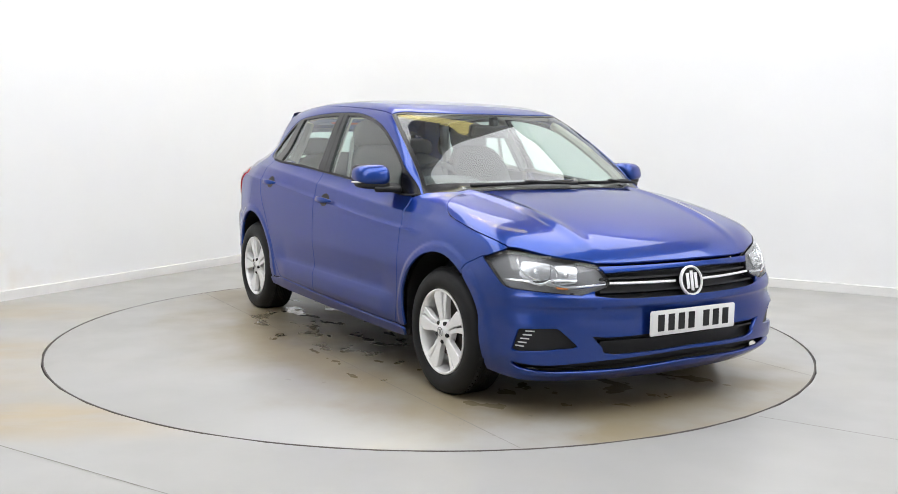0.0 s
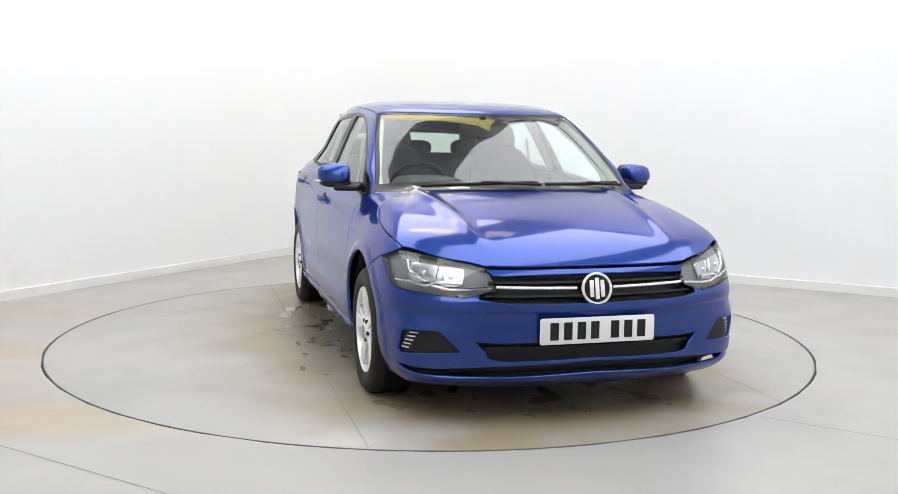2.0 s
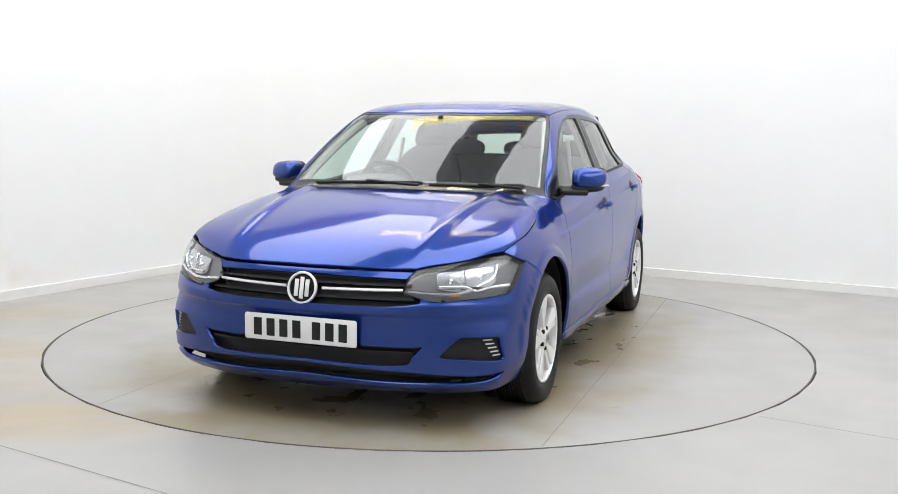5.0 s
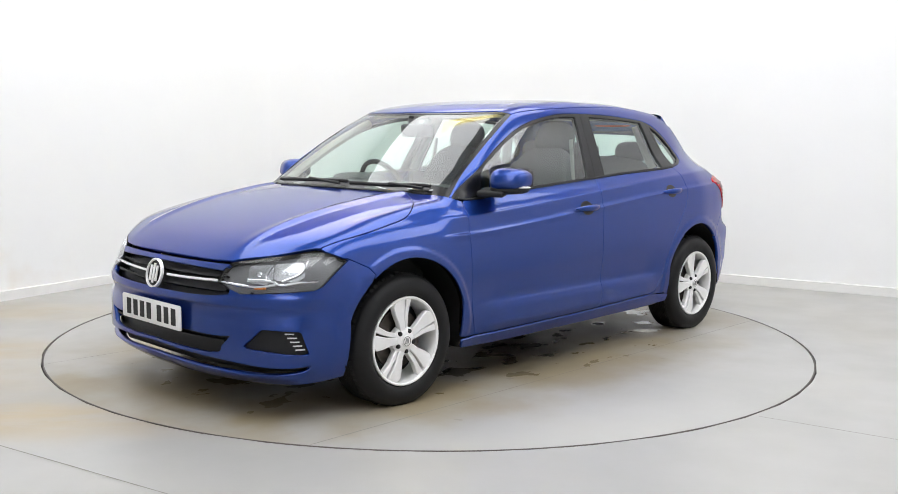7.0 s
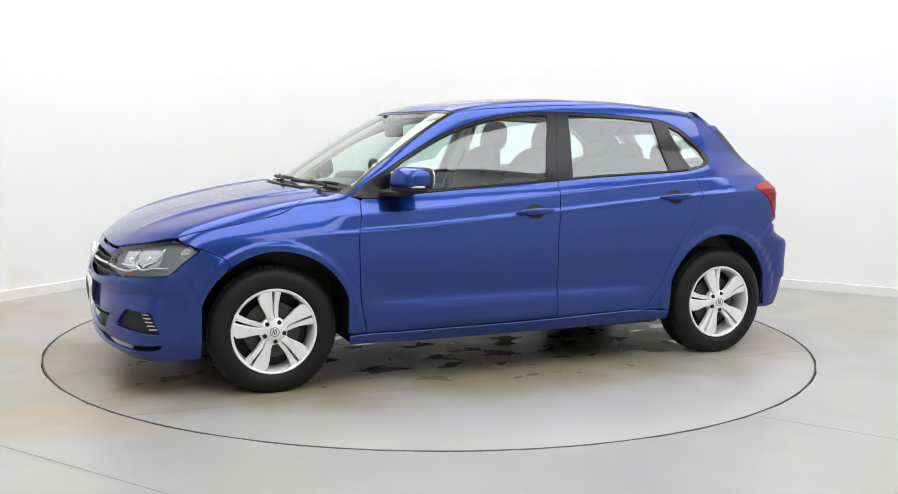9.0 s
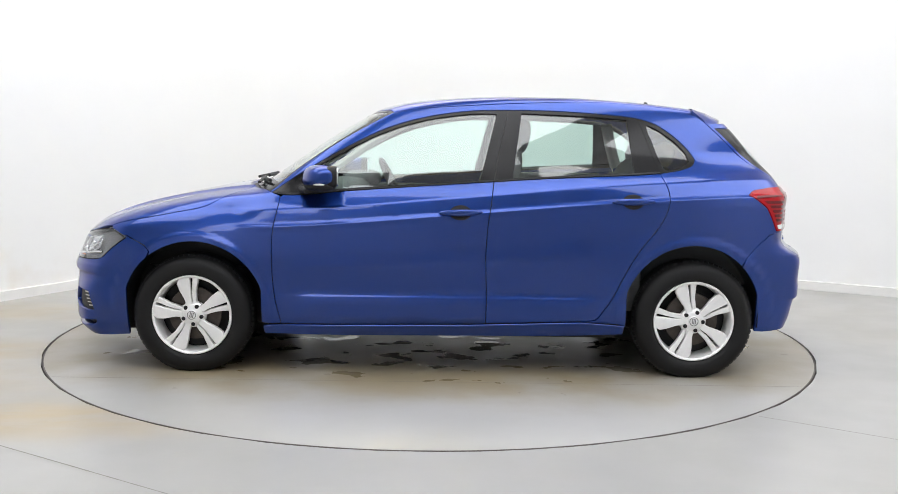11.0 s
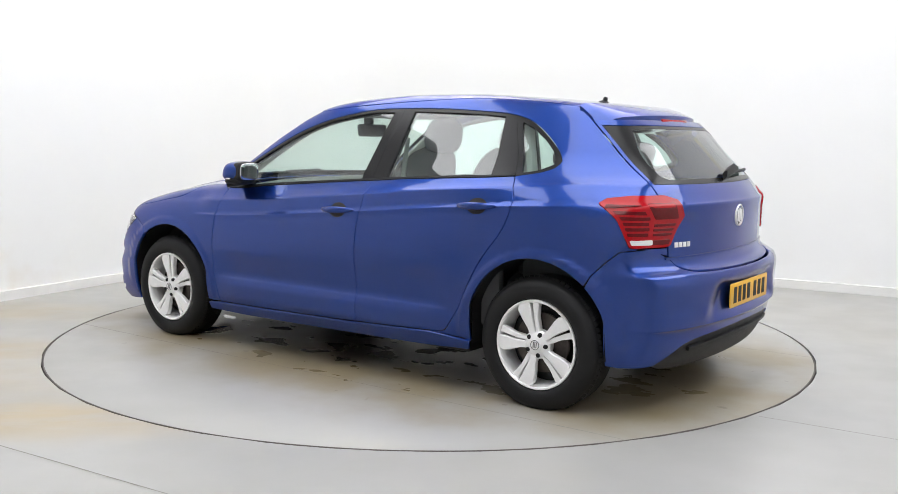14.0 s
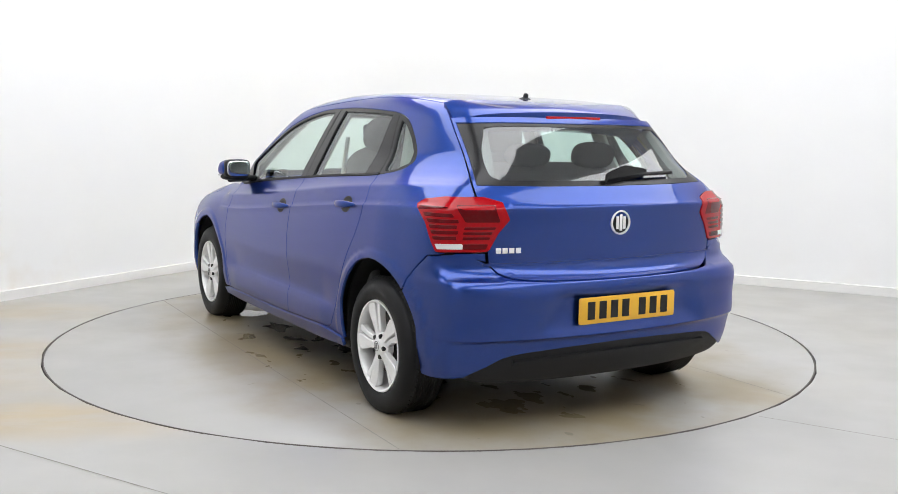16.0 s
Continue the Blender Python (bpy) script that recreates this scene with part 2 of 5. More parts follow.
def body(x, y, z):
    """Below zero inside the car's skin, above zero outside."""
    ya = np.sqrt(y * y + 1e-6)
    up = step(0.88, 1.1, z)
    back = step(-0.1, -0.9, x)
    zs = z + (0.853 - shoulder_z(x)) * step(0.48, 0.70, z) * step(1.06 + 0.09 * back, 0.93 + 0.09 * back, z)
    sharp = np.where(zs < 0.6, step(0.88, 0.66, x) * step(-0.86, -0.66, x), step(1.08, 0.90, x))
    side = soft_y(zs) + (section_y(zs) - soft_y(zs)) * sharp + plan_y(x) - up * 0.115 * np.maximum(0, -x - 0.6) ** 2 - up * 0.02 * np.maximum(0, x) ** 2
    for wx in (WHEEL_X, -WHEEL_X):
        r = np.hypot(x - wx, z - 0.30)
        side = side + (0.008 * step(0.428, 0.398, r) + 0.002 * np.exp(-(((r - 0.41) / 0.06) ** 2))) * step(0.2, 0.35, z)
    # fender shoulder before the door
    fy = ya - side
    bz = bonnet_z(x) + 0.004 - 0.075 * ya**2.6 + 0.011 * np.exp(-(((ya - 0.50 - 0.10 * (1.3 - x)) / 0.034) ** 2)) * step(2.0, 1.6, x)
    cz = cabin_z(x + 0.27 * ya * ya) + (0.010 - 0.020 * ya * ya) * step(0.6, 0.1, x)
    ft = softmax2(z - bz, -0.6 + 0 * z, 0.01)
    fc = z - cz
    top = 0.5 * (ft + fc - np.sqrt((ft - fc) ** 2 + 0.02**2))      # the higher of bonnet and cabin
    nose = x - (nose_x(z) + 0.012 - 0.19 * ya**2 - (0.34 - 0.12 * step(0.5, 0.4, z)) * ya**4)
    dent = step(0.46, 0.33, ya + 0.5 * (z - 0.5)) * step(0.39, 0.46, z) * step(0.61, 0.55, z)
    tail = 0.022 * dent + (tail_x(z) - 0.006 + (0.20 - 0.04 * step(0.70, 0.60, z)) * ya**2 + (0.10 - 0.01 * step(0.7, 0.6, z)) * ya**4) - x
    f = softmax2(fy, top, 0.055)
    f = softmax2(f, nose, 0.045)
    f = softmax2(f, tail, 0.045)
    return f


def cast(o, d, far=1.6):
    """Where rays from inside leave the skin."""
    lo, hi = np.zeros(len(o)), np.full(len(o), far)
    for _ in range(36):
        mid = 0.5 * (lo + hi)
        p = o + d * mid[:, None]
        inside = body(p[:, 0], p[:, 1], p[:, 2]) < 0
        lo, hi = np.where(inside, mid, lo), np.where(inside, hi, mid)
    return o + d * lo[:, None]


def skin_normal(p, e=0.0015):
    g = [body(*(p + e * a).T) - body(*(p - e * a).T) for a in np.eye(3)]
    n = np.stack(g, -1)
    return n / np.linalg.norm(n, axis=1)[:, None]
# ---- building kit ----
from mathutils.geometry import delaunay_2d_cdt


def link_mesh(name, me, mat, parent=None, label=""):
    if mat is not None:
        me.materials.append(mat)
    ob = new(name, me)
    ob.parent = parent
    return tagged(ob, label)


def part(name, bm, mat, parent=None, label="", smooth=True):
    me = bpy.data.meshes.new(name)
    bm.normal_update()
    bm.to_mesh(me)
    bm.free()
    for f in me.polygons:
        f.use_smooth = smooth
    if smooth:
        me.set_sharp_from_angle(angle=radians(38))
    return link_mesh(name, me, mat, parent, label)


def raw(name, verts, faces, mat, parent=None, label="", smooth=True):
    bm = bmesh.new()
    vs = [bm.verts.new(v) for v in verts]
    for f in faces:
        bm.faces.new([vs[i] for i in f])
    bmesh.ops.recalc_face_normals(bm, faces=bm.faces)
    return part(name, bm, mat, parent, label, smooth)


def block(name, size, m, mat, parent=None, label="", bevel=0.006, seg=2):
    bm = bmesh.new()
    bmesh.ops.create_cube(bm, size=1)
    bmesh.ops.scale(bm, vec=size, verts=bm.verts)
    if bevel:
        bmesh.ops.bevel(bm, geom=bm.edges[:], offset=min(bevel, min(size) * 0.45), segments=seg, affect="EDGES", profile=0.5)
    bmesh.ops.transform(bm, matrix=m, verts=bm.verts)
    return part(name, bm, mat, parent, label)


def pillow(name, size, m, mat, parent=None, label="", power=3.0, nu=28, nv=16, shape=None):
    """A rounded box: a superellipsoid, shaped further by a function of its points."""
    vs, fs = [], []
    for j in range(nv + 1):
        v = -math.pi / 2 + math.pi * j / nv
        for i in range(nu):
            u = 2 * math.pi * i / nu
            d = Vector((math.cos(u) * math.cos(v), math.sin(u) * math.cos(v), math.sin(v)))
            k = sum(abs(c) ** power for c in d) ** (-1 / power)
            q = Vector((d.x * k * size[0] / 2, d.y * k * size[1] / 2, d.z * k * size[2] / 2))
            if shape:
                q = Vector(shape(q))
            vs.append(m @ q)
    for j in range(nv):
        for i in range(nu):
            fs.append((j * nu + i, j * nu + (i + 1) % nu, (j + 1) * nu + (i + 1) % nu, (j + 1) * nu + i))
    bm = bmesh.new()
    bv = [bm.verts.new(v) for v in vs]
    for f in fs:
        bm.faces.new([bv[i] for i in f])
    bmesh.ops.remove_doubles(bm, verts=bm.verts, dist=1e-5)
    bmesh.ops.recalc_face_normals(bm, faces=bm.faces)
    return part(name, bm, mat, parent, label)


def lathe(name, profile, m, mat, parent=None, label="", n=64):
    """Turns (radius, along) pairs about the local z axis."""
    vs = [m @ Vector((r * math.cos(2 * math.pi * i / n), r * math.sin(2 * math.pi * i / n), a)) for r, a in profile for i in range(n)]
    fs = [(j * n + i, j * n + (i + 1) % n, (j + 1) * n + (i + 1) % n, (j + 1) * n + i) for j in range(len(profile) - 1) for i in range(n)]
    bm = bmesh.new()
    bv = [bm.verts.new(v) for v in vs]
    for f in fs:
        bm.faces.new([bv[i] for i in f])
    bmesh.ops.remove_doubles(bm, verts=bm.verts, dist=1e-6)
    bmesh.ops.recalc_face_normals(bm, faces=bm.faces)
    return part(name, bm, mat, parent, label)


def slab(name, outline, depth, m, mat, parent=None, label="", bevel=0.002):
    """A flat outline in local x, y given depth along z."""
    bm = bmesh.new()
    f = bm.faces.new([bm.verts.new((x, y, 0)) for x, y in outline])
    ex = bmesh.ops.extrude_face_region(bm, geom=[f])
    bmesh.ops.translate(bm, vec=(0, 0, depth), verts=[v for v in ex["geom"] if isinstance(v, bmesh.types.BMVert)])
    bmesh.ops.recalc_face_normals(bm, faces=bm.faces)
    if bevel:
        bmesh.ops.bevel(bm, geom=bm.edges[:], offset=bevel, segments=2, affect="EDGES", profile=0.5)
    bmesh.ops.transform(bm, matrix=m, verts=bm.verts)
    return part(name, bm, mat, parent, label)


def tube(name, points, radius, mat, parent=None, label="", n=10):
    pts = [Vector(p) for p in points]
    bm = bmesh.new()
    rings = []
    for i, p in enumerate(pts):
        d = (pts[min(i + 1, len(pts) - 1)] - pts[max(i - 1, 0)]).normalized()
        a = d.orthogonal().normalized() if not rings else (side - d * side.dot(d)).normalized()
        side = a
        b = d.cross(a)
        rings.append([bm.verts.new(p + (a * math.cos(2 * math.pi * k / n) + b * math.sin(2 * math.pi * k / n)) * radius) for k in range(n)])
    for r, q in zip(rings, rings[1:]):
        for k in range(n):
            bm.faces.new((r[k], r[(k + 1) % n], q[(k + 1) % n], q[k]))
    bm.faces.new(rings[0][::-1])
    bm.faces.new(rings[-1])
    bmesh.ops.recalc_face_normals(bm, faces=bm.faces)
    return part(name, bm, mat, parent, label)


# ---- charts of the skin: plane coordinates to places on the car ----
def side_chart(s, tilt=0.0):
    c, q = math.cos(radians(tilt)), math.sin(radians(tilt))

    def there(w):
        o = np.stack([w[:, 0], -s * q * w[:, 1], c * w[:, 1]], -1)
        d = np.zeros_like(o) + [0, s * c, q]
        o = o + d * (0.45 if tilt else 0.05)
        return cast(o, d, 1.3)

    def back(p):
        return np.stack([p[:, 0], -s * q * p[:, 1] + c * p[:, 2]], -1)
    return there, back


def top_chart():
    def there(w):
        o = np.stack([w[:, 0], w[:, 1], np.full(len(w), 0.35)], -1)
        return cast(o, np.zeros_like(o) + [0, 0, 1.0], 1.4)
    return there, lambda p: p[:, :2].copy()


def end_chart(f):
    def there(w):
        o = np.stack([np.full(len(w), f * 0.9), np.zeros(len(w)), w[:, 1]], -1)
        d = np.stack([f * np.cos(w[:, 0]), np.sin(w[:, 0]), np.zeros(len(w))], -1)
        return cast(o, d, 1.5)

    def back(p):
        return np.stack([np.arctan2(p[:, 1], f * (p[:, 0] - f * 0.9)), p[:, 2]], -1)
    return there, back


def smooth_line(points, per=0.018):
    """A spline through points of any dimension, evenly cut."""
    p = np.array(points, float)
    if len(p) < 3:
        n = max(2, int(np.linalg.norm(p[-1] - p[0]) / per) + 1)
        return p[0] + (p[-1] - p[0]) * np.linspace(0, 1, n)[:, None]
    q = np.concatenate([[2 * p[0] - p[1]], p, [2 * p[-1] - p[-2]]])
    out = []
    for i in range(1, len(q) - 2):
        a, b, c, d = q[i - 1:i + 3]
        n = max(2, int(np.linalg.norm(c - b) / per) + 1)
        t = np.linspace(0, 1, n, endpoint=False)[:, None]
        out.append(0.5 * (2 * b + (c - a) * t + (2 * a - 5 * b + 4 * c - d) * t**2 + (3 * b - a - 3 * c + d) * t**3))
    return np.concatenate(out + [p[-1:]])


def closed(*runs):
    """Joins runs of points, dropping doubled ends."""
    out = []
    for r in runs:
        for v in np.asarray(r, float):
            if not out or np.linalg.norm(v - out[-1]) > 2e-3:
                out.append(v)
    while np.linalg.norm(out[0] - out[-1]) < 2e-3:
        out.pop()
    return np.array(out)


def both_sides(half):
    """A closed outline from the half with y at or over zero, from the front of the middle line to its back."""
    h = np.asarray(half, float)
    return closed(h, h[::-1] * [1, -1, 1])


def both_sides_angle(half):
    h = np.asarray(half, float)
    return closed(h, h[::-1] * [-1, 1])


def inset(poly, d):
    p = np.asarray(poly, float)
    area = 0.5 * np.sum(p[:, 0] * np.roll(p[:, 1], -1) - np.roll(p[:, 0], -1) * p[:, 1])
    e = np.roll(p, -1, 0) - p
    e = e / np.linalg.norm(e, axis=1)[:, None]
    n = np.stack([-e[:, 1], e[:, 0]], -1) * np.sign(area)
    m = n + np.roll(n, 1, 0)
    k = np.maximum(np.linalg.norm(m, axis=1), 0.6)
    return p + m / (k * k)[:, None] * 2 * d * np.ones((len(p), 1))


def within(poly, pts):
    x, y = pts[:, :1], pts[:, 1:]
    x0, y0 = poly[:, 0][None], poly[:, 1][None]
    x1, y1 = np.roll(poly[:, 0], -1)[None], np.roll(poly[:, 1], -1)[None]
    with np.errstate(divide="ignore", invalid="ignore"):
        cross = ((y0 > y) != (y1 > y)) & (x < (x1 - x0) * (y - y0) / (y1 - y0) + x0)
    return cross.sum(1) % 2 == 1


def panel(name, chart, outline, mat, parent, label="", holes=(), offset=0.0, lip=0.016, cell=0.024, gap=0.003, lines=()):
    """A sheet of the car's skin inside an outline (chart coordinates), with its edges turned in."""
    there, back = chart
    outline = inset(outline, gap) if gap else np.asarray(outline)
    holes = [inset(h, -gap) if gap else np.asarray(h) for h in holes]
    lo, hi = outline.min(0), outline.max(0)
    gx, gy = np.meshgrid(np.arange(lo[0], hi[0], cell), np.arange(lo[1], hi[1], cell))
    g = np.stack([gx.ravel(), gy.ravel()], -1)
    g = g[within(inset(outline, cell * 0.4), g)]
    for h in holes:
        g = g[~within(inset(h, -cell * 0.4), g)]
    for run in lines:       # creases get edges of their own, and no loose points beside them
        for i in range(0, len(g), 4000):
            d = np.abs(g[i:i + 4000, None] - run[None]).max(2).min(1) if len(g) else np.zeros(0)
            near = np.zeros(len(g), bool)
            near[i:i + 4000] = d < 0.007
            g[near] = np.nan
        g = g[~np.isnan(g[:, 0])]
    vs, es = [tuple(v) for v in g], []
    for run in lines:
        k = len(vs)
        vs += [tuple(v) for v in run]
        es += [(k + i, k + i + 1) for i in range(len(run) - 1)]
    for loop in (outline, *holes):
        k = len(vs)
        vs += [tuple(v) for v in loop]
        es += [(k + i, k + (i + 1) % len(loop)) for i in range(len(loop))]
    out = delaunay_2d_cdt([Vector(v) for v in vs], es, [], 0, 1e-6)
    w = np.array([tuple(v) for v in out[0]])
    tri = np.array([f for f in out[2] if len(f) == 3])
    mid = w[tri].mean(1)
    keep = within(outline, mid)
    for h in holes:
        keep &= ~within(h, mid)
    tri = tri[keep]
    used, inv = np.unique(tri, return_inverse=True)
    tri, w = inv.reshape(-1, 3), w[used]
    p = there(w)
    nrm = skin_normal(p)
    a, b, c = p[tri[:, 0]], p[tri[:, 1]], p[tri[:, 2]]
    flip = (np.cross(b - a, c - a) * nrm[tri].mean(1)).sum(1) < 0
    tri[flip] = tri[flip][:, ::-1]
    p = p + nrm * offset
    # open edges, each with the direction out of the sheet
    edges = {}
    for f in tri:
        for i in range(3):
            e = (int(f[i]), int(f[(i + 1) % 3]))
            if (e[1], e[0]) in edges:
                del edges[(e[1], e[0])]
            else:
                edges[e] = True
    outward = np.zeros_like(p)
    for i, j in edges:
        d = np.cross(p[j] - p[i], nrm[i])
        outward[i] += d
        outward[j] += d
    verts, normals, faces = list(p), list(nrm), [tuple(f) for f in tri]
    if lip:
        ring = {}
        for v in sorted({v for e in edges for v in e}):
            o = outward[v] / max(1e-9, np.linalg.norm(outward[v]))
            ring[v] = len(verts)
            n1 = nrm[v] * 0.6 + o * 0.8
            verts += [p[v], p[v] - nrm[v] * 0.0025 + o * 0.0012, p[v] - nrm[v] * lip]
            normals += [nrm[v], n1 / np.linalg.norm(n1), o]
        for i, j in edges:
            a, b = ring[i], ring[j]
            faces += [(b, a, a + 1, b + 1), (b + 1, a + 1, a + 2, b + 2)]
    me = bpy.data.meshes.new(name)
    me.from_pydata([tuple(v) for v in verts], [], faces)
    for f in me.polygons:
        f.use_smooth = True
    me.normals_split_custom_set_from_vertices([tuple(v) for v in normals])
    return link_mesh(name, me, mat, parent, label)


def on_skin(chart, pts):
    return chart[0](np.asarray(pts, float))


def strip(name, line, width, mat, parent, label="", offset=0.004, thick=0.006):
    """A flat moulding that follows a line of places on the skin."""
    p = np.asarray(line, float)
    nrm = skin_normal(p)
    t = np.gradient(p, axis=0)
    t /= np.linalg.norm(t, axis=1)[:, None]
    b = np.cross(nrm, t)
    vs, fs = [], []
    for q, n, s in zip(p, nrm, b):
        base = q + n * (offset - thick)
        vs += [base - s * width / 2, q + n * offset - s * width * 0.42, q + n * offset + s * width * 0.42, base + s * width / 2]
    for i in range(len(p) - 1):
        k = 4 * i
        for j in range(4):
            fs.append((k + j, k + (j + 1) % 4, k + 4 + (j + 1) % 4, k + 4 + j))
    fs += [(0, 1, 2, 3), tuple(len(vs) - 4 + j for j in range(4))]
    return raw(name, [tuple(v) for v in vs], fs, mat, parent, label)
# ---- the place: two white walls in a right angle behind the turntable, closed all round ----
CORNER, ALONG_A, ALONG_B = Vector((-1.147, 4.35, 0)), Vector((-0.495, -0.869, 0)).normalized(), Vector((0.858, -0.513, 0)).normalized()
LEN_A, LEN_B, HIGH = 11.0, 9.0, 4.2
RADIUS, GAP = 2.222, 0.010
COVE = 0.9        # radius of the rounded corner


def room(a, b, z):
    return CORNER + ALONG_A * a + ALONG_B * b + Vector((0, 0, z))


def wall(name, origin, along, length, outward, label, mat, start=0.0):
    """A wall 0.15 m thick, its inner face on the line; its own x runs along it."""
    y = Vector((-along.y, along.x, 0))
    k = 1 if y.dot(outward) > 0 else -1
    m = Matrix.Identity(4)
    m.col[0][:3], m.col[1][:3], m.col[3][:3] = along, y, origin
    bm = bmesh.new()
    bmesh.ops.create_cube(bm, size=1)
    bmesh.ops.scale(bm, vec=(length - start, 0.15, HIGH), verts=bm.verts)
    bmesh.ops.translate(bm, vec=((length + start) / 2, k * 0.075, HIGH / 2), verts=bm.verts)
    ob = part(name, bm, mat, None, label, smooth=False)
    ob.matrix_world = m
    sk = bmesh.new()
    prof = [(0, 0), (-0.016, 0), (-0.016, 0.069), (-0.014, 0.072), (0, 0.074)]
    vs = [[sk.verts.new((x, k * (d - 0.001), z)) for d, z in prof] for x in (max(start, 0.02), length - 0.02)]
    for i in range(len(prof)):
        j = (i + 1) % len(prof)
        sk.faces.new((vs[0][i], vs[0][j], vs[1][j], vs[1][i]))
    sk.faces.new(vs[0])
    sk.faces.new(vs[1][::-1])
    bmesh.ops.recalc_face_normals(sk, faces=sk.faces)
    base = part("baseboard", sk, SKIRT, None, "white painted skirting board with scuffs", smooth=False)
    base.matrix_world = m
    tagged(base, kind="structure")
    return tagged(ob, kind="structure", category="wall")


SKIRT = material("white_skirting_paint", (0.74, 0.73, 0.715), 0.6, vary=0.06, scale=8, bump=0.1)
wall("wall_north_west", room(0, 0, 0), ALONG_A, LEN_A, -ALONG_B, "white painted wall with rusty splashes low down", WALL, COVE)
wall("wall_north_east", room(0, 0, 0), ALONG_B, LEN_B, -ALONG_A, "plain white painted wall", WALL_CLEAN, COVE)
wall("wall_south_east", room(0, LEN_B, 0), ALONG_A, LEN_A, ALONG_B, "plain pale grey wall", WALL_GREY)
wall("wall_south_west", room(LEN_A, 0, 0), ALONG_B, LEN_B, ALONG_A, "plain pale grey wall", WALL_GREY)


def cove(name, r0, r1, high, mat, label):
    """The rounded corner between the two walls, from radius r0 (inner face) to r1."""
    c = room(COVE, COVE, 0)
    bm = bmesh.new()
    rows_ = []
    for i in range(25):
        a = radians(90 * i / 24)
        d = -ALONG_A * math.cos(a) - ALONG_B * math.sin(a)
        rows_.append([bm.verts.new(c + d * r + Vector((0, 0, z))) for r, z in ((r0, 0), (r0, high), (r1, high), (r1, 0))])
    for p, q in zip(rows_, rows_[1:]):
        for j in range(4):
            bm.faces.new((p[j], p[(j + 1) % 4], q[(j + 1) % 4], q[j]))
    bm.faces.new(rows_[0])
    bm.faces.new(rows_[-1])
    bmesh.ops.recalc_face_normals(bm, faces=bm.faces)
    return tagged(part(name, bm, mat, None, label), kind="structure")


cove("wall_corner", COVE, COVE + 0.15, HIGH, WALL_CLEAN, "rounded white wall corner")
cove("baseboard", COVE - 0.016, COVE - 0.001, 0.076, SKIRT, "white painted skirting board round the corner")
CEIL = material("grey_ceiling_paint", (0.65, 0.65, 0.65), 0.8, vary=0.02)
bm = bmesh.new()
bm.faces.new([bm.verts.new(room(a, b, HIGH + dz)) for a, b, dz in ((0, 0, 0), (LEN_A, 0, 0), (LEN_A, LEN_B, 0), (0, LEN_B, 0))])
ex = bmesh.ops.extrude_face_region(bm, geom=bm.faces[:])
bmesh.ops.translate(bm, vec=(0, 0, 0.12), verts=[v for v in ex["geom"] if isinstance(v, bmesh.types.BMVert)])
bmesh.ops.recalc_face_normals(bm, faces=bm.faces)
tagged(part("ceiling", bm, CEIL, None, "grey ceiling", smooth=False), kind="structure")

FLOOR = floor_material("grey_floor_paint", 0.0, ((-1.80, -1.85, 0.85, 0.30, 0.8), (-2.60, -0.55, 0.70, 0.28, 0.7), (-2.75, 0.55, 0.7, 0.35, 0.5), (-2.4, -1.2, 0.9, 0.5, 0.35)))
DISC = floor_material("grey_turntable_paint", 7.3, wet_shade=(0.0, 0.10, 2.30, 1.30))
DARK = material("dark_gap", (0.012, 0.012, 0.012), 0.9)


def floor_sheet():
    """The floor round the turntable: a sheet with a round opening, its rim turned down."""
    n = 360
    ring = [Vector(((RADIUS + GAP) * math.cos(2 * math.pi * i / n), (RADIUS + GAP) * math.sin(2 * math.pi * i / n), 0)) for i in range(n)]
    outer = [room(a, b, 0) for a, b in ((-0.1, -0.1), (LEN_A + 0.1, -0.1), (LEN_A + 0.1, LEN_B + 0.1), (-0.1, LEN_B + 0.1))]
    vs = [v.to_2d() for v in ring + outer]
    es = [(i, (i + 1) % n) for i in range(n)] + [(n + i, n + (i + 1) % 4) for i in range(4)]
    out = delaunay_2d_cdt(vs, es, [], 0, 1e-6)
    bm = bmesh.new()
    bv = [bm.verts.new((v.x, v.y, 0)) for v in out[0]]
    for f in out[2]:
        c = sum((out[0][i] for i in f), Vector((0, 0))) / len(f)
        if c.length > RADIUS + GAP * 0.5:
            bm.faces.new([bv[i] for i in f])
    for v in [v for v in bm.verts if not v.link_faces]:
        bm.verts.remove(v)
    low = [bm.verts.new((v.x, v.y, -0.05)) for v in ring]
    by = {(round(v.co.x, 5), round(v.co.y, 5)): v for v in bm.verts if v.co.z > -0.01}
    up = [by[(round(v.x, 5), round(v.y, 5))] for v in ring]
    for i in range(n):
        bm.faces.new((up[i], low[i], low[(i + 1) % n], up[(i + 1) % n]))
    bmesh.ops.recalc_face_normals(bm, faces=bm.faces)
    ob = part("floor", bm, FLOOR, None, "pale grey painted concrete floor with tan stains", smooth=False)
    return tagged(ob, kind="structure")


floor_sheet()
bm = bmesh.new()
bmesh.ops.create_circle(bm, cap_ends=True, segments=96, radius=RADIUS + 0.1)
bmesh.ops.translate(bm, vec=(0, 0, -0.049), verts=bm.verts)
tagged(part("pit", bm, DARK, None, "dark pit under the turntable", smooth=False), kind="structure")

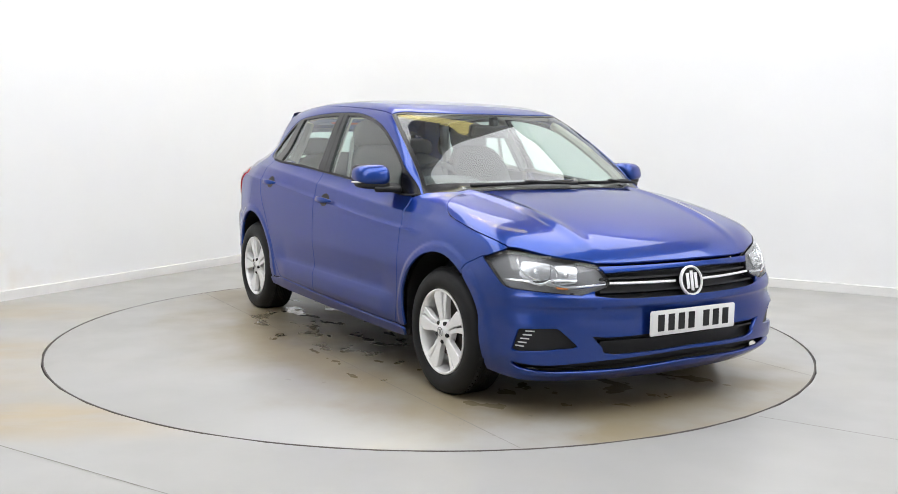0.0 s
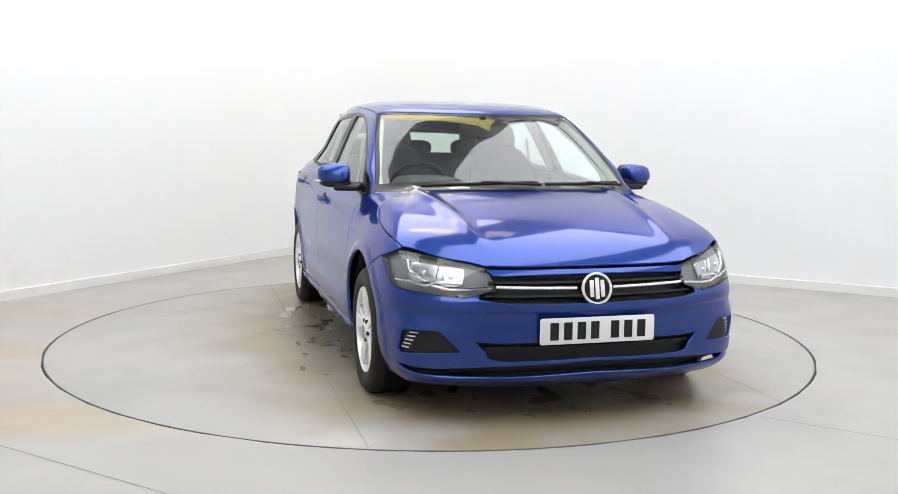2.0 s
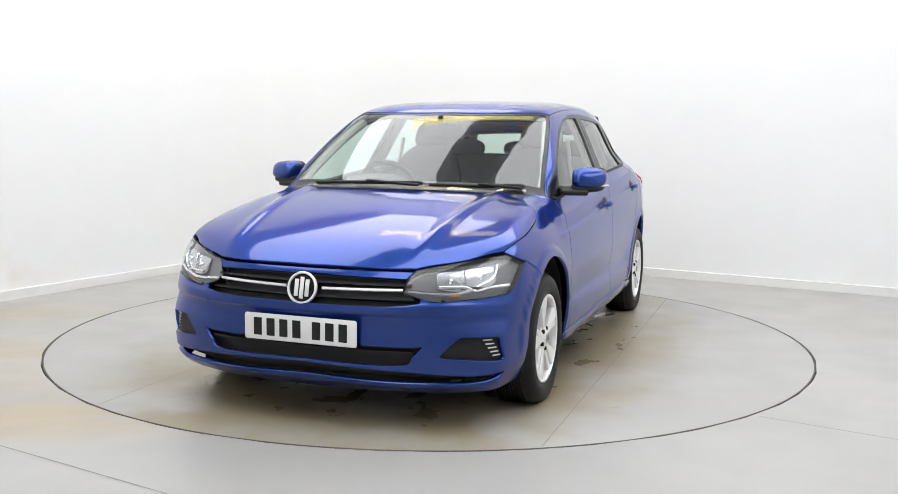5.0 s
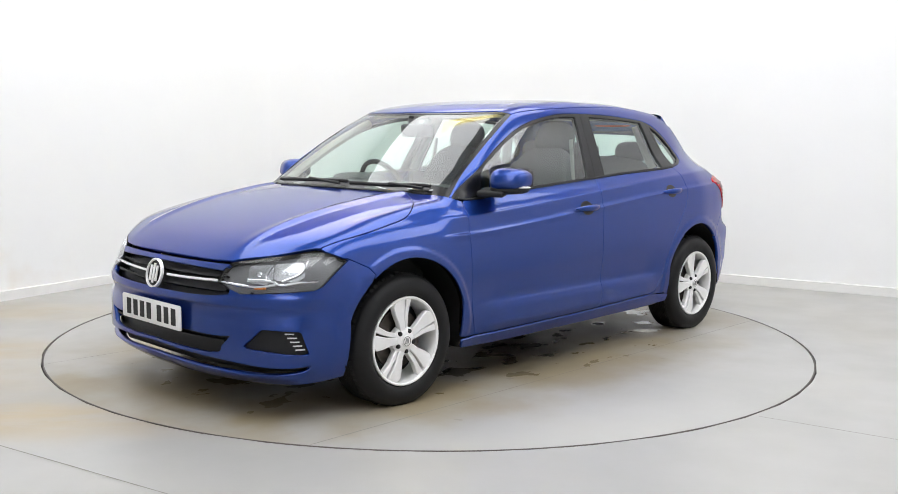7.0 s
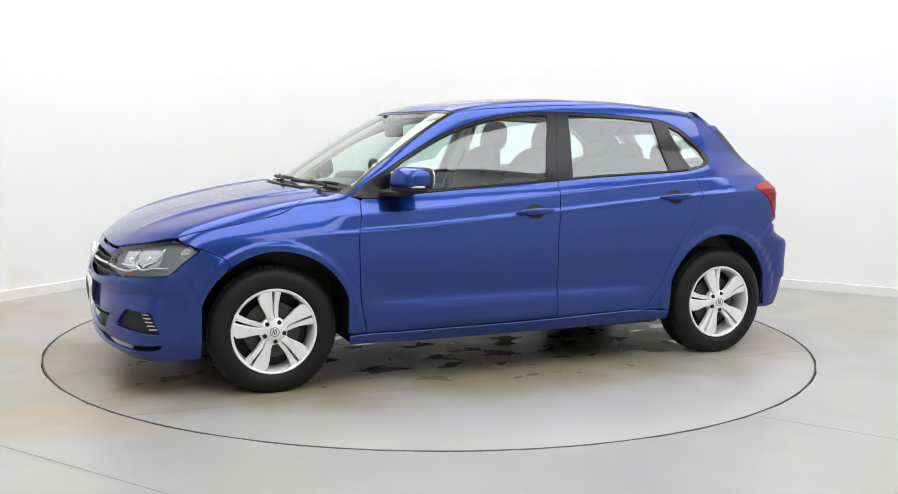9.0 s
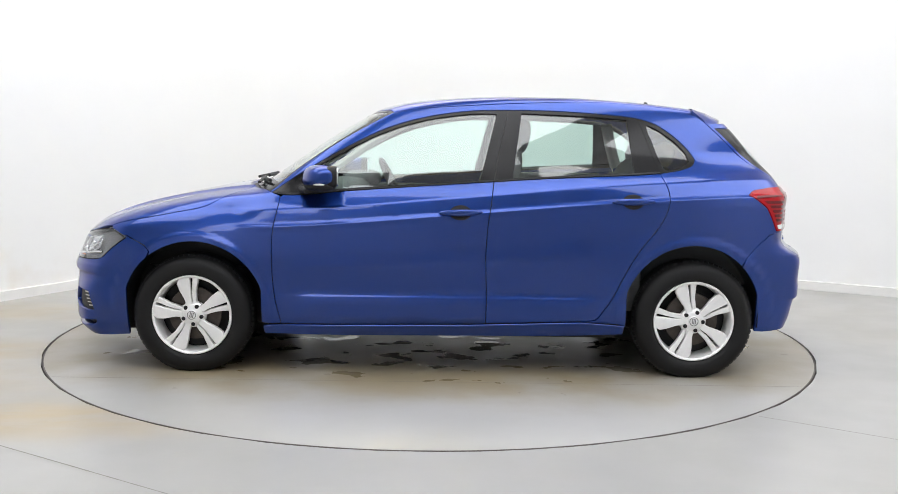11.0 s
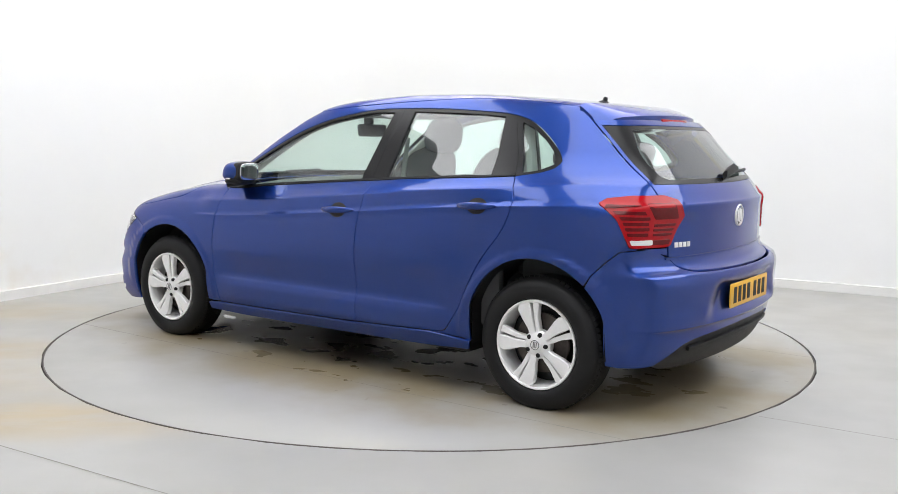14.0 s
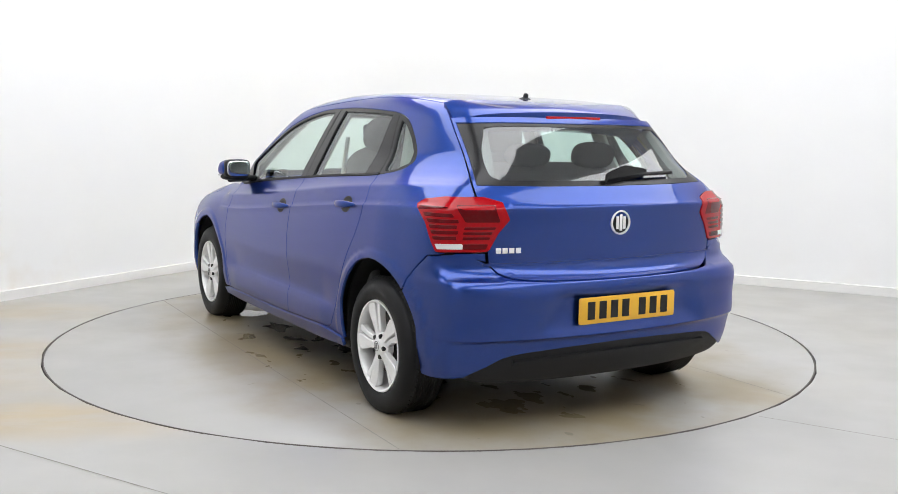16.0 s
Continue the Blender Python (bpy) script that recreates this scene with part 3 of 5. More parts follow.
turntable = tagged(new("turntable"), "round grey turntable disc with water stains and shade painted under the car, flush with the floor", "turntable")
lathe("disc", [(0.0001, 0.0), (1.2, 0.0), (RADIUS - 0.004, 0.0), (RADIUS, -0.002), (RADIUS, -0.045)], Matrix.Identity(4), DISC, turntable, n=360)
lathe("edge_trim", [(RADIUS - 0.006, 0.0006), (RADIUS, 0.0012), (RADIUS + 0.003, -0.002), (RADIUS + 0.003, -0.03)], Matrix.Identity(4), BRAKE, turntable, "dark steel edge", n=360)


def hairline(name, points, width, parent, mat, label):
    """A thin cut in the floor, as a dark ribbon just above it."""
    p = smooth_line(points, 0.05)
    t = np.gradient(p, axis=0)
    t /= np.linalg.norm(t, axis=1)[:, None]
    n = np.stack([-t[:, 1], t[:, 0]], -1) * width / 2
    rng = np.random.default_rng(len(p))
    n = n * (0.7 + 0.6 * rng.random((len(p), 1)))
    vs = [(*(a - b), 0.0012) for a, b in zip(p, n)] + [(*(a + b), 0.0012) for a, b in zip(p, n)]
    k = len(p)
    return raw(name, vs, [(i, i + 1, k + i + 1, k + i) for i in range(k - 1)], mat, parent, label)


JOINT = material("dirty_joint", (0.25, 0.24, 0.22), 0.8, vary=0.3)
for pts in ([(-3.6, -1.0), (-1.668, -2.192), (-0.892, -2.675), (0.6, -3.6)], [(1.446, -1.733), (1.911, -2.047), (3.6, -3.2)]):
    tagged(hairline("floor_joint", pts, 0.006, None, JOINT, "thin straight saw cut in the floor"), kind="structure")
for y in (-0.80, 1.19):
    r = math.sqrt(2.21 ** 2 - y * y)
    hairline("disc_joint", [(-r, y), (0.0, y), (r, y)], 0.004, turntable, JOINT, "thin straight joint of the disc")


# ---- ceiling lights ----
DIFFUSER = material("lit_diffuser", (0.97, 0.98, 1.0), 0.5, emit=LAMP)


def ceiling_light():
    ob = tagged(new("ceiling_light"), "long softly lit white ceiling panel", "light", "ceiling lights")
    block("diffuser", (3.50, 1.95, 0.03), Matrix.Translation((0, 0, -0.075)), DIFFUSER, ob, "lit white diffuser", bevel=0.004)
    block("frame", (3.46, 1.91, 0.06), Matrix.Translation((0, 0, -0.030)), CEIL, ob, "white metal frame", bevel=0.008)
    return ob


first = ceiling_light()
turn = math.degrees(math.atan2(ALONG_A.y, ALONG_A.x))
# the b = 7.3 panels and the last one are added as unseen fill light
spots = [(a, b) for a in (1.9, 5.4) for b in (1.5, 4.4, 7.3)] + [(8.9, 4.4)]
for i, (a, b) in enumerate(spots):
    q = room(a, b, HIGH)
    m = pose(q.x, q.y, q.z, 0, 0, turn)
    if i == 0:
        first.matrix_world = m
    else:
        copy_thing(first, m)
WARM = material("warm_lit_diffuser", (1.0, 0.87, 0.36), 0.5, emit=2.2)
warm = tagged(new("ceiling_light"), "small warm yellow ceiling light over the turntable", "light")
block("diffuser", (1.90, 0.55, 0.03), Matrix.Translation((0, 0, -0.075)), WARM, warm, "lit yellowish diffuser", bevel=0.004)
block("frame", (1.94, 0.59, 0.05), Matrix.Translation((0, 0, -0.033)), CEIL, warm, "white metal frame", bevel=0.008)
warm.matrix_world = pose(0.05, 1.75, HIGH, 0, 0, -8)

# ---- the car: forward is +x, its left side +y, the road at z = 0 ----
car = tagged(new("car"), "blue metallic five-door hatchback parked on a floor turntable", "car")
TOP, NOSE, TAIL = top_chart(), end_chart(1), end_chart(-1)

# lines on the left side, in (x, z)
DOOR_FRONT = [(0.835, 0.895), (0.844, 0.824), (0.859, 0.748), (0.864, 0.633), (0.861, 0.497), (0.849, 0.379), (0.831, 0.300), (0.821, 0.254)]
SILL_TOP = [(0.821, 0.254), (0.47, 0.256), (-0.085, 0.264), (-0.219, 0.268), (-0.70, 0.286)]
B_LINE = [(-0.253, 0.985), (-0.235, 0.844), (-0.222, 0.750), (-0.215, 0.636), (-0.217, 0.522), (-0.221, 0.404), (-0.220, 0.327), (-0.219, 0.268)]
DOOR_REAR = [(-0.70, 0.286), (-0.775, 0.296), (-0.814, 0.343), (-0.859, 0.411), (-0.911, 0.519), (-0.963, 0.614), (-1.016, 0.691), (-1.069, 0.757), (-1.108, 0.822), (-1.132, 0.895),
             (-1.128, 0.955), (-1.097, 1.036)]
BELT_FRONT = [(0.882, 0.917), (0.80, 0.905), (0.67, 0.911), (0.478, 0.931), (-0.072, 0.973), (-0.253, 0.985)]
BELT_REAR = [(-0.253, 0.985), (-0.49, 1.002), (-0.775, 1.017), (-0.974, 1.027), (-1.097, 1.036)]
BELT_QUARTER = [(-1.097, 1.036), (-1.214, 1.056), (-1.273, 1.079), (-1.290, 1.106)]
RAIL = [(-1.290, 1.106), (-1.262, 1.150), (-1.201, 1.211), (-1.125, 1.268), (-1.058, 1.300), (-0.971, 1.320), (-0.855, 1.331), (-0.583, 1.347), (-0.329, 1.350), (-0.113, 1.342),
        (0.113, 1.306), (0.307, 1.247), (0.499, 1.155), (0.689, 1.043), (0.803, 0.972), (0.882, 0.917)]
HEADLIGHT = [(1.604, 0.830, 0.684), (1.698, 0.767, 0.726), (1.828, 0.624, 0.703), (1.925, 0.466, 0.672), (1.954, 0.438, 0.639), (1.984, 0.431, 0.586), (1.958, 0.556, 0.548),
             (1.885, 0.680, 0.556), (1.757, 0.796, 0.570), (1.722, 0.810, 0.584), (1.674, 0.820, 0.627)]
TAILLIGHT = [(-1.505, 0.751, 0.934), (-1.527, 0.725, 0.955), (-1.618, 0.688, 0.968), (-1.738, 0.600, 0.970), (-1.779, 0.536, 0.949), (-1.802, 0.514, 0.882), (-1.790, 0.559, 0.829),
             (-1.778, 0.600, 0.752), (-1.680, 0.782, 0.752), (-1.663, 0.791, 0.789), (-1.622, 0.794, 0.869)]
ROOF_EDGE = [(0.27, 0.583), (0.0, 0.575), (-0.4, 0.562), (-0.775, 0.545), (-1.218, 0.520), (-1.31, 0.512)]
SCREEN_EDGE = [(0.895, 0.728), (0.778, 0.694), (0.547, 0.650), (0.385, 0.615), (0.27, 0.583)]
BONNET_EDGE = [(1.698, 0.762), (1.62, 0.783), (1.50, 0.794), (1.369, 0.790), (1.20, 0.768), (1.10, 0.700), (1.04, 0.61), (1.005, 0.545)]
ARCH = {1: (1.262, 0.300, 0.366, 0.370), -1: (-1.262, 0.300, 0.356, 0.378)}        # wheel openings: middle and half axes


def arch(end, a, b, more=0.0):
    x, z, rx, rz = ARCH[end]
    n = max(3, int(abs(b - a) / 4))
    return [(x + (rx + more) * max(-0.935, min(0.935, math.cos(radians(k)))), z + (rz + more) * math.sin(radians(k))) for k in np.linspace(a, b, n)]


def side_creases():
    """The lines where the side's section bends sharply, in (x, z)."""
    out = []
    for d in (-0.021, -0.007, 0.0, 0.008, 0.024, 0.076, 0.083, 0.090):
        xs = np.arange(-1.72, 0.97, 0.02)
        out.append(np.stack([xs, shoulder_z(xs) + d], -1))
    for z in (0.392, 0.403, 0.414, 0.428):
        xs = np.arange(-0.86, 0.85, 0.02)
        out.append(np.stack([xs, z + 0 * xs], -1))
    return out


def corners(poly, per=0.014, cut=0.16):
    """Straight-sided outline with slightly rounded corners."""
    p = np.array(poly, float)
    q = []
    for a, b, c in zip(np.roll(p, 1, 0), p, np.roll(p, -1, 0)):
        s, e = b + (a - b) * cut, b + (c - b) * cut
        for t in (0, 0.33, 0.67, 1.0):
            q.append((1 - t) ** 2 * s + 2 * t * (1 - t) * b + t * t * e)
    q = np.array(q)
    out = []
    for a, b in zip(q, np.roll(q, -1, 0)):
        n = max(1, int(np.linalg.norm(b - a) / per))
        out += [a + (b - a) * i / n for i in range(n)]
    return closed(out)


def settle(chart, pts):
    """Places near the skin moved onto it along a chart."""
    return on_skin(chart, chart[1](np.asarray(pts, float)))


def side_places(s, pts):
    return on_skin(side_chart(s), pts)


def build_side(s):
    flat, oblique = side_chart(s), side_chart(s, 40)
    mir = np.array([1, s, 1])
    hl, tl = settle(NOSE, np.array(HEADLIGHT) * mir), settle(TAIL, corners(np.array(TAILLIGHT) * mir, cut=0.12))
    bdf, bdr = smooth_line(DOOR_FRONT), smooth_line(DOOR_REAR)
    bl = smooth_line(B_LINE)
    sill = smooth_line(SILL_TOP)
    sill_f, sill_r = sill[sill[:, 0] >= -0.219], sill[sill[:, 0] <= -0.219]
    belt_f, belt_r, belt_q, rail = (smooth_line(b) for b in (BELT_FRONT, BELT_REAR, BELT_QUARTER, RAIL))
    front_belt = belt_f[belt_f[:, 0] < 0.835]
    # doors
    fd = panel("front_door", flat, closed(front_belt, bl, sill_f[::-1], bdf[::-1]), PAINT, car, lines=side_creases())
    rd = panel("rear_door", flat, closed(belt_r, bdr[::-1], sill_r[::-1], bl[::-1]), PAINT, car, lines=side_creases())
    for door, x0, x1, z0, z1 in ((fd, 0.025, -0.196, 0.823, 0.829), (rd, -0.841, -1.057, 0.888, 0.894)):
        line = side_places(s, smooth_line([(x0, z0 + 0.008), ((x0 + x1) / 2, (z0 + z1) / 2 + 0.012), (x1, z1 + 0.008)]))
        c = (line[0] + line[-1]) / 2
        tilt = math.degrees(math.atan2(z1 - z0, x0 - x1))
        cup = [(x0 + (x1 - x0) * (0.5 + 0.25 * math.cos(k)), (z0 + z1) / 2 + 0.004 + 0.037 * math.sin(k)) for k in np.linspace(0, 2 * math.pi, 28, endpoint=False)]
        # no hollow here: the recess's shade is a black oval laid on the skin
        panel("grip_shade", flat, np.array(cup), BLACK, door, "flat black patch for the shade in the grip recess", offset=0.0012, lip=0.002, gap=0, cell=0.02)

        def grip(q, length=abs(x1 - x0)):
            return (q.x, q.y * (1 - 0.25 * (2 * q.x / length) ** 2) + s * (0.014 - 0.026 * (2 * q.x / length) ** 2), q.z * (1 - 0.35 * (2 * q.x / length) ** 2))
        pillow("handle", (abs(x1 - x0), 0.026, 0.035), Matrix.Translation((c[0], c[1] + s * 0.020, c[2] - 0.002)) @ pose(0, 0, 0, 0, tilt, 0), PAINT, door, "body-coloured door handle", 2.6, shape=grip)
    # black window surrounds, each with its pane as an opening
    top = rail
    b_top = np.array([(-0.329, 1.350)])
    front_frame = closed(belt_f, bl[:1], np.array([(-0.277, 1.124)]), b_top, top[(top[:, 0] > -0.329)])
    door_r_top = smooth_line([(-1.097, 1.036), (-1.053, 1.171), (-1.000, 1.316)])
    rear_frame = closed(belt_r, door_r_top, top[(top[:, 0] > -1.0) & (top[:, 0] < -0.329)], b_top, np.array([(-0.277, 1.124)]))
    quarter = closed(belt_q, top[top[:, 0] < -1.0], door_r_top[::-1])
    front_pane = closed(smooth_line([(0.68, 0.925), (0.478, 0.945), (-0.072, 0.985), (-0.183, 0.993)]), smooth_line([(-0.183, 0.993), (-0.268, 1.330)]),
                        smooth_line([(-0.268, 1.330), (-0.113, 1.327), (0.113, 1.291), (0.307, 1.230), (0.499, 1.137), (0.655, 1.044), (0.67, 0.98), (0.68, 0.925)]))
    rear_pane = closed(smooth_line([(-0.348, 1.004), (-0.6, 1.021), (-0.968, 1.040)]), smooth_line([(-0.968, 1.040), (-0.945, 1.308)]),
                       smooth_line([(-0.945, 1.308), (-0.75, 1.322), (-0.398, 1.334)]), smooth_line([(-0.398, 1.334), (-0.348, 1.004)]))
    quarter_pane = corners(np.array([(-1.118, 1.052), (-1.20, 1.066), (-1.262, 1.094), (-1.244, 1.140), (-1.185, 1.200), (-1.110, 1.254), (-1.040, 1.286)]))
    for name, fr, pane, owner in (("window_frame", front_frame, front_pane, fd), ("window_frame", rear_frame, rear_pane, rd), ("quarter_window_frame", quarter, quarter_pane, car)):
        panel(name, flat, fr, GLOSSBLACK, owner, "black window surround", holes=[pane], offset=-0.002, lip=0.03, gap=0.0015)
        panel("window_pane", flat, pane, PANE, owner, "clear green-tinted side glass", offset=-0.010, lip=0, gap=-0.004, cell=0.06)
    # a satin line under the panes
    for a, b, owner in ((BELT_FRONT, 0.84, fd), (BELT_REAR, 0, rd)):
        ln = smooth_line(a)
        strip("belt_strip", side_places(s, ln[ln[:, 0] < 0.86] + [0, 0.004]), 0.011, BLACK, owner, offset=0.004)
    # front wing
    ob = oblique[1]

    def tilted(pts):
        return ob(on_skin(flat, np.asarray(pts, float)))
    be = ob(on_skin(TOP, smooth_line(BONNET_EDGE) * [1, s]))
    cowl = ob(on_skin(TOP, smooth_line([(1.005, 0.545), (0.965, 0.62), (0.92, 0.69), (0.895, 0.728)]) * [1, s]))
    lamp_mid = ob(np.array([(1.72, 0.77 * s, 0.68), (1.66, 0.80 * s, 0.668)]))
    wing = closed(be, cowl, tilted([(0.882, 0.917), (0.835, 0.900)]), tilted(bdf), tilted([(0.821, 0.254), (0.880, 0.250)]), tilted([(0.918, 0.255)] + arch(1, 185, 52)),
                  tilted([(1.480, 0.618), (1.507, 0.648), (1.600, 0.692)]), lamp_mid)
    bent = [tilted(c[c[:, 0] < -0.9]) for c in side_creases()[:8]]
    panel("front_wing", oblique, wing, PAINT, car, holes=[ob(hl)], cell=0.012)
    # pillar, roof rail and rear quarter in one pressing
    se = ob(on_skin(TOP, smooth_line(SCREEN_EDGE) * [1, s]))
    re = ob(on_skin(TOP, smooth_line(ROOF_EDGE) * [1, s]))
    hatch = ob(settle(TAIL, smooth_line([(-1.31, 0.512 * s, 1.325), (-1.366, 0.539 * s, 1.291), (-1.542, 0.573 * s, 1.123), (-1.70, 0.617 * s, 0.99), (-1.745, 0.610 * s, 0.90), (-1.768, 0.605 * s, 0.80),
                            (-1.779, 0.600 * s, 0.705)])))
    seam = tilted([(-1.70, 0.738), (-1.655, 0.735), (-1.60, 0.690), (-1.535, 0.625), (-1.515, 0.590)])
    frame_outline = closed(se, re, hatch, seam, tilted(arch(-1, 133, -5)), tilted([(-0.928, 0.255), (-0.89, 0.27), (-0.70, 0.286)]), tilted(bdr), tilted(belt_q), tilted(rail))
    panel("side_frame", oblique, frame_outline, PAINT, car, "painted pillar, roof rail and rear quarter", holes=[ob(tl)], lines=bent, cell=0.016)
    # sill
    sill_low = [(-0.925, 0.268), (-0.918, 0.222), (-0.5, 0.208), (0.5, 0.198), (0.908, 0.204), (0.914, 0.248)]
    panel("sill", flat, closed(sill, smooth_line(sill_low[:2]), smooth_line(sill_low[1:5]), smooth_line(sill_low[4:]), [(0.880, 0.250)]), PAINT, car, offset=0.011, gap=0.004)
    # arch lips and dark liners
    for end, a0, a1, w in ((1, 190, -12, "wheel_arch_liner"), (-1, 186, -8, "wheel_arch_liner")):
        vs, fs = [], []
        run = arch(end, a0, a1, 0.010)
        for x, z in run:
            vs += [(x, s * 0.828, z), (x, s * 0.52, z)]
        for i in range(len(run) - 1):
            fs.append((2 * i, 2 * i + 1, 2 * i + 3, 2 * i + 2))
        fs.append(tuple(2 * i + 1 for i in range(len(run))))
        raw(w, vs, fs, BLACK, car, "black felted wheel arch liner")
    # door mirror
    arm = block("mirror_arm", (0.12, 0.14, 0.030), Matrix.Translation((0.665, s * 0.815, 0.940)) @ pose(0, 0, 0, 0, 8, s * 22), BLACK, car, bevel=0.012, seg=3)

    def cap(q):
        k = (q.y * s + 0.085) / 0.17
        return (q.x * (0.72 + 0.28 * (1 - k)) - 0.030 * k + 0.030 * (q.x > 0) * (0.5 - q.z / 0.12), q.y, q.z * (1.02 - 0.22 * k) + 0.004)
    mm = Matrix.Translation((0.618, s * 0.888, 1.003)) @ pose(0, 0, 0, 0, 0, s * 6)
    mirror = pillow("door_mirror", (0.165, 0.175, 0.116), mm, PAINT, car, "body-coloured door mirror", 3.2, shape=cap)
    pillow("mirror_foot", (0.156, 0.166, 0.062), mm @ Matrix.Translation((0, -s * 0.008, -0.047)), BLACK, mirror, "black lower shell", 2.8, shape=cap)
    pillow("mirror_bezel", (0.060, 0.160, 0.108), mm @ Matrix.Translation((-0.062, 0, 0.002)), BLACK, mirror, "black mirror bezel", power=4.5)
    pillow("mirror_glass", (0.010, 0.142, 0.090), mm @ Matrix.Translation((-0.090, 0, 0.003)), MIRROR, mirror, power=4.5)
    pillow("side_repeater", (0.070, 0.022, 0.011), mm @ Matrix.Translation((0.000, s * 0.075, -0.034)) @ pose(0, 0, 0, 0, 0, -s * 38), CLEAR, mirror, "clear side repeater lamp")
    # headlamp
    light = panel("headlight", NOSE, NOSE[1](hl), LENS, car, "clear headlamp with bright reflectors", offset=0.0, lip=0, cell=0.03)
    panel("housing", NOSE, NOSE[1](hl), LAMPGREY, light, "smoked grey lamp housing", offset=-0.032, lip=0, gap=-0.004)
    vs, fs = [], []
    dense = on_skin(NOSE, inset(NOSE[1](smooth_line(np.concatenate([hl, hl[:1]]))[:-1]), 0.002))
    nn = skin_normal(dense)
    for q, n in zip(dense, nn):
        vs += [tuple(q - n * 0.002), tuple(q - n * 0.036)]
    fs = [(2 * i, 2 * i + 1, (2 * i + 3) % len(vs), (2 * i + 2) % len(vs)) for i in range(len(dense))]
    raw("bezel", vs, fs, BLACK, light)

    def in_lamp(pts, depth):
        q = on_skin(NOSE, np.asarray(pts, float))
        return q - skin_normal(q) * depth

    def lamp_angle(x, y, z):
        return (math.atan2(y * s, x - 0.9), z)
    for cx, cy, cz, w in ((1.805, 0.690, 0.645, 0.060), (1.880, 0.590, 0.632, 0.052)):
        a, z = lamp_angle(cx, cy, cz)
        cell_o = [(a + s * dx * w, z + dz * 0.044) for dx, dz in ((-0.9, 0.8), (0.9, 1.0), (1.05, -0.4), (0.55, -0.95), (-0.85, -0.75))]
        panel("reflector", NOSE, corners(cell_o), SATIN, light, "chrome reflector", offset=-0.016, lip=0.014, gap=0, cell=0.012)
        q = in_lamp([(a, z)], 0.014)[0]
        n = skin_normal(on_skin(NOSE, [(a, z)]))[0]
        mtx = Matrix.Translation(q) @ Vector(n).to_track_quat("Z", "Y").to_matrix().to_4x4()
        lathe("bulb_shield", [(0.0001, 0.006), (0.008, 0.005), (0.012, 0.0), (0.012, -0.012)], mtx, CHROME, light, n=24)
    for run, mat, wid in (([(1.735, 0.800, 0.606), (1.800, 0.745, 0.602), (1.845, 0.690, 0.590), (1.880, 0.655, 0.606), (1.925, 0.560, 0.606)], CHROME, 0.010),
                          ([(1.870, 0.680, 0.592), (1.915, 0.590, 0.578), (1.975, 0.445, 0.590)], CHROME, 0.012),
                          ([(1.895, 0.645, 0.577), (1.915, 0.600, 0.574)], AMBER, 0.010),
                          ([(1.765, 0.765, 0.690), (1.785, 0.745, 0.640), (1.835, 0.690, 0.606)], CHROME, 0.008),
                          ([(1.855, 0.640, 0.672), (1.872, 0.625, 0.630), (1.885, 0.645, 0.606)], CHROME, 0.008)):
        pts = in_lamp(smooth_line([lamp_angle(*r) for r in run], 0.01), 0.009)
        tube("light_blade" if mat is CHROME else "indicator", pts, wid * 0.62, mat, light, "" if mat is CHROME else "amber indicator", n=8)
    # tail lamp
    tail = panel("tail_light", TAIL, TAIL[1](tl), RED, car, "red tail lamp with ribbed lens", offset=0.006, lip=0.03, cell=0.016, gap=0.001)
    ta = TAIL[1](tl)

    def between(z, f):
        """The angle a share f of the way from the lamp's outer to its inner edge, at a height."""
        n = len(ta)
        hits = []
        for i in range(n):
            (a0, z0), (a1, z1) = ta[i], ta[(i + 1) % n]
            if (z0 - z) * (z1 - z) < 0:
                hits.append(a0 + (a1 - a0) * (z - z0) / (z1 - z0))
        hits.sort(key=lambda v: -abs(v))
        return hits[0] + (hits[-1] - hits[0]) * f
    def field(z0, z1, f0, f1, mat, name, off, label=""):
        o = [(between(z0, f0), z0), (between(z0, f1), z0), (between(z1, f1), z1), (between(z1, f0), z1)]
        panel(name, TAIL, corners(o, cut=0.06), mat, tail, label, offset=off, lip=0.004, gap=0, cell=0.02)
    field(0.765, 0.784, 0.06, 0.50, CLEAR, "reversing_lamp", 0.0085, "clear reversing lamp")
    field(0.765, 0.784, 0.52, 0.92, REDDARK, "fog_lamp", 0.0085, "dark red fog lamp")
    for k in range(6):
        z = 0.803 + 0.0225 * k
        field(z, z + 0.012, 0.06, 0.40 + 0.02 * (k % 2), REDDARK, "lens_rib", 0.0085)
    for k in range(3):
        z = 0.803 + 0.020 * k
        field(z, z + 0.009, 0.50, 0.90, REDDARK, "lens_rib", 0.0085)
    field(0.873, 0.935, 0.50, 0.90, REDDARK, "lens_field", 0.0080)


for s_ in (1, -1):
    build_side(s_)

HL_ANGLE = {s: NOSE[1](np.array(HEADLIGHT) * [1, s, 1]) for s in (1, -1)}
TL_ANGLE = {s: TAIL[1](corners(np.array(TAILLIGHT) * [1, s, 1], cut=0.12)) for s in (1, -1)}


def level_lines(heights, a):
    """Creases that run level round an end of the car."""
    k = np.linspace(-a, a, 120)
    return [np.stack([k, z + 0 * k], -1) for z in heights]


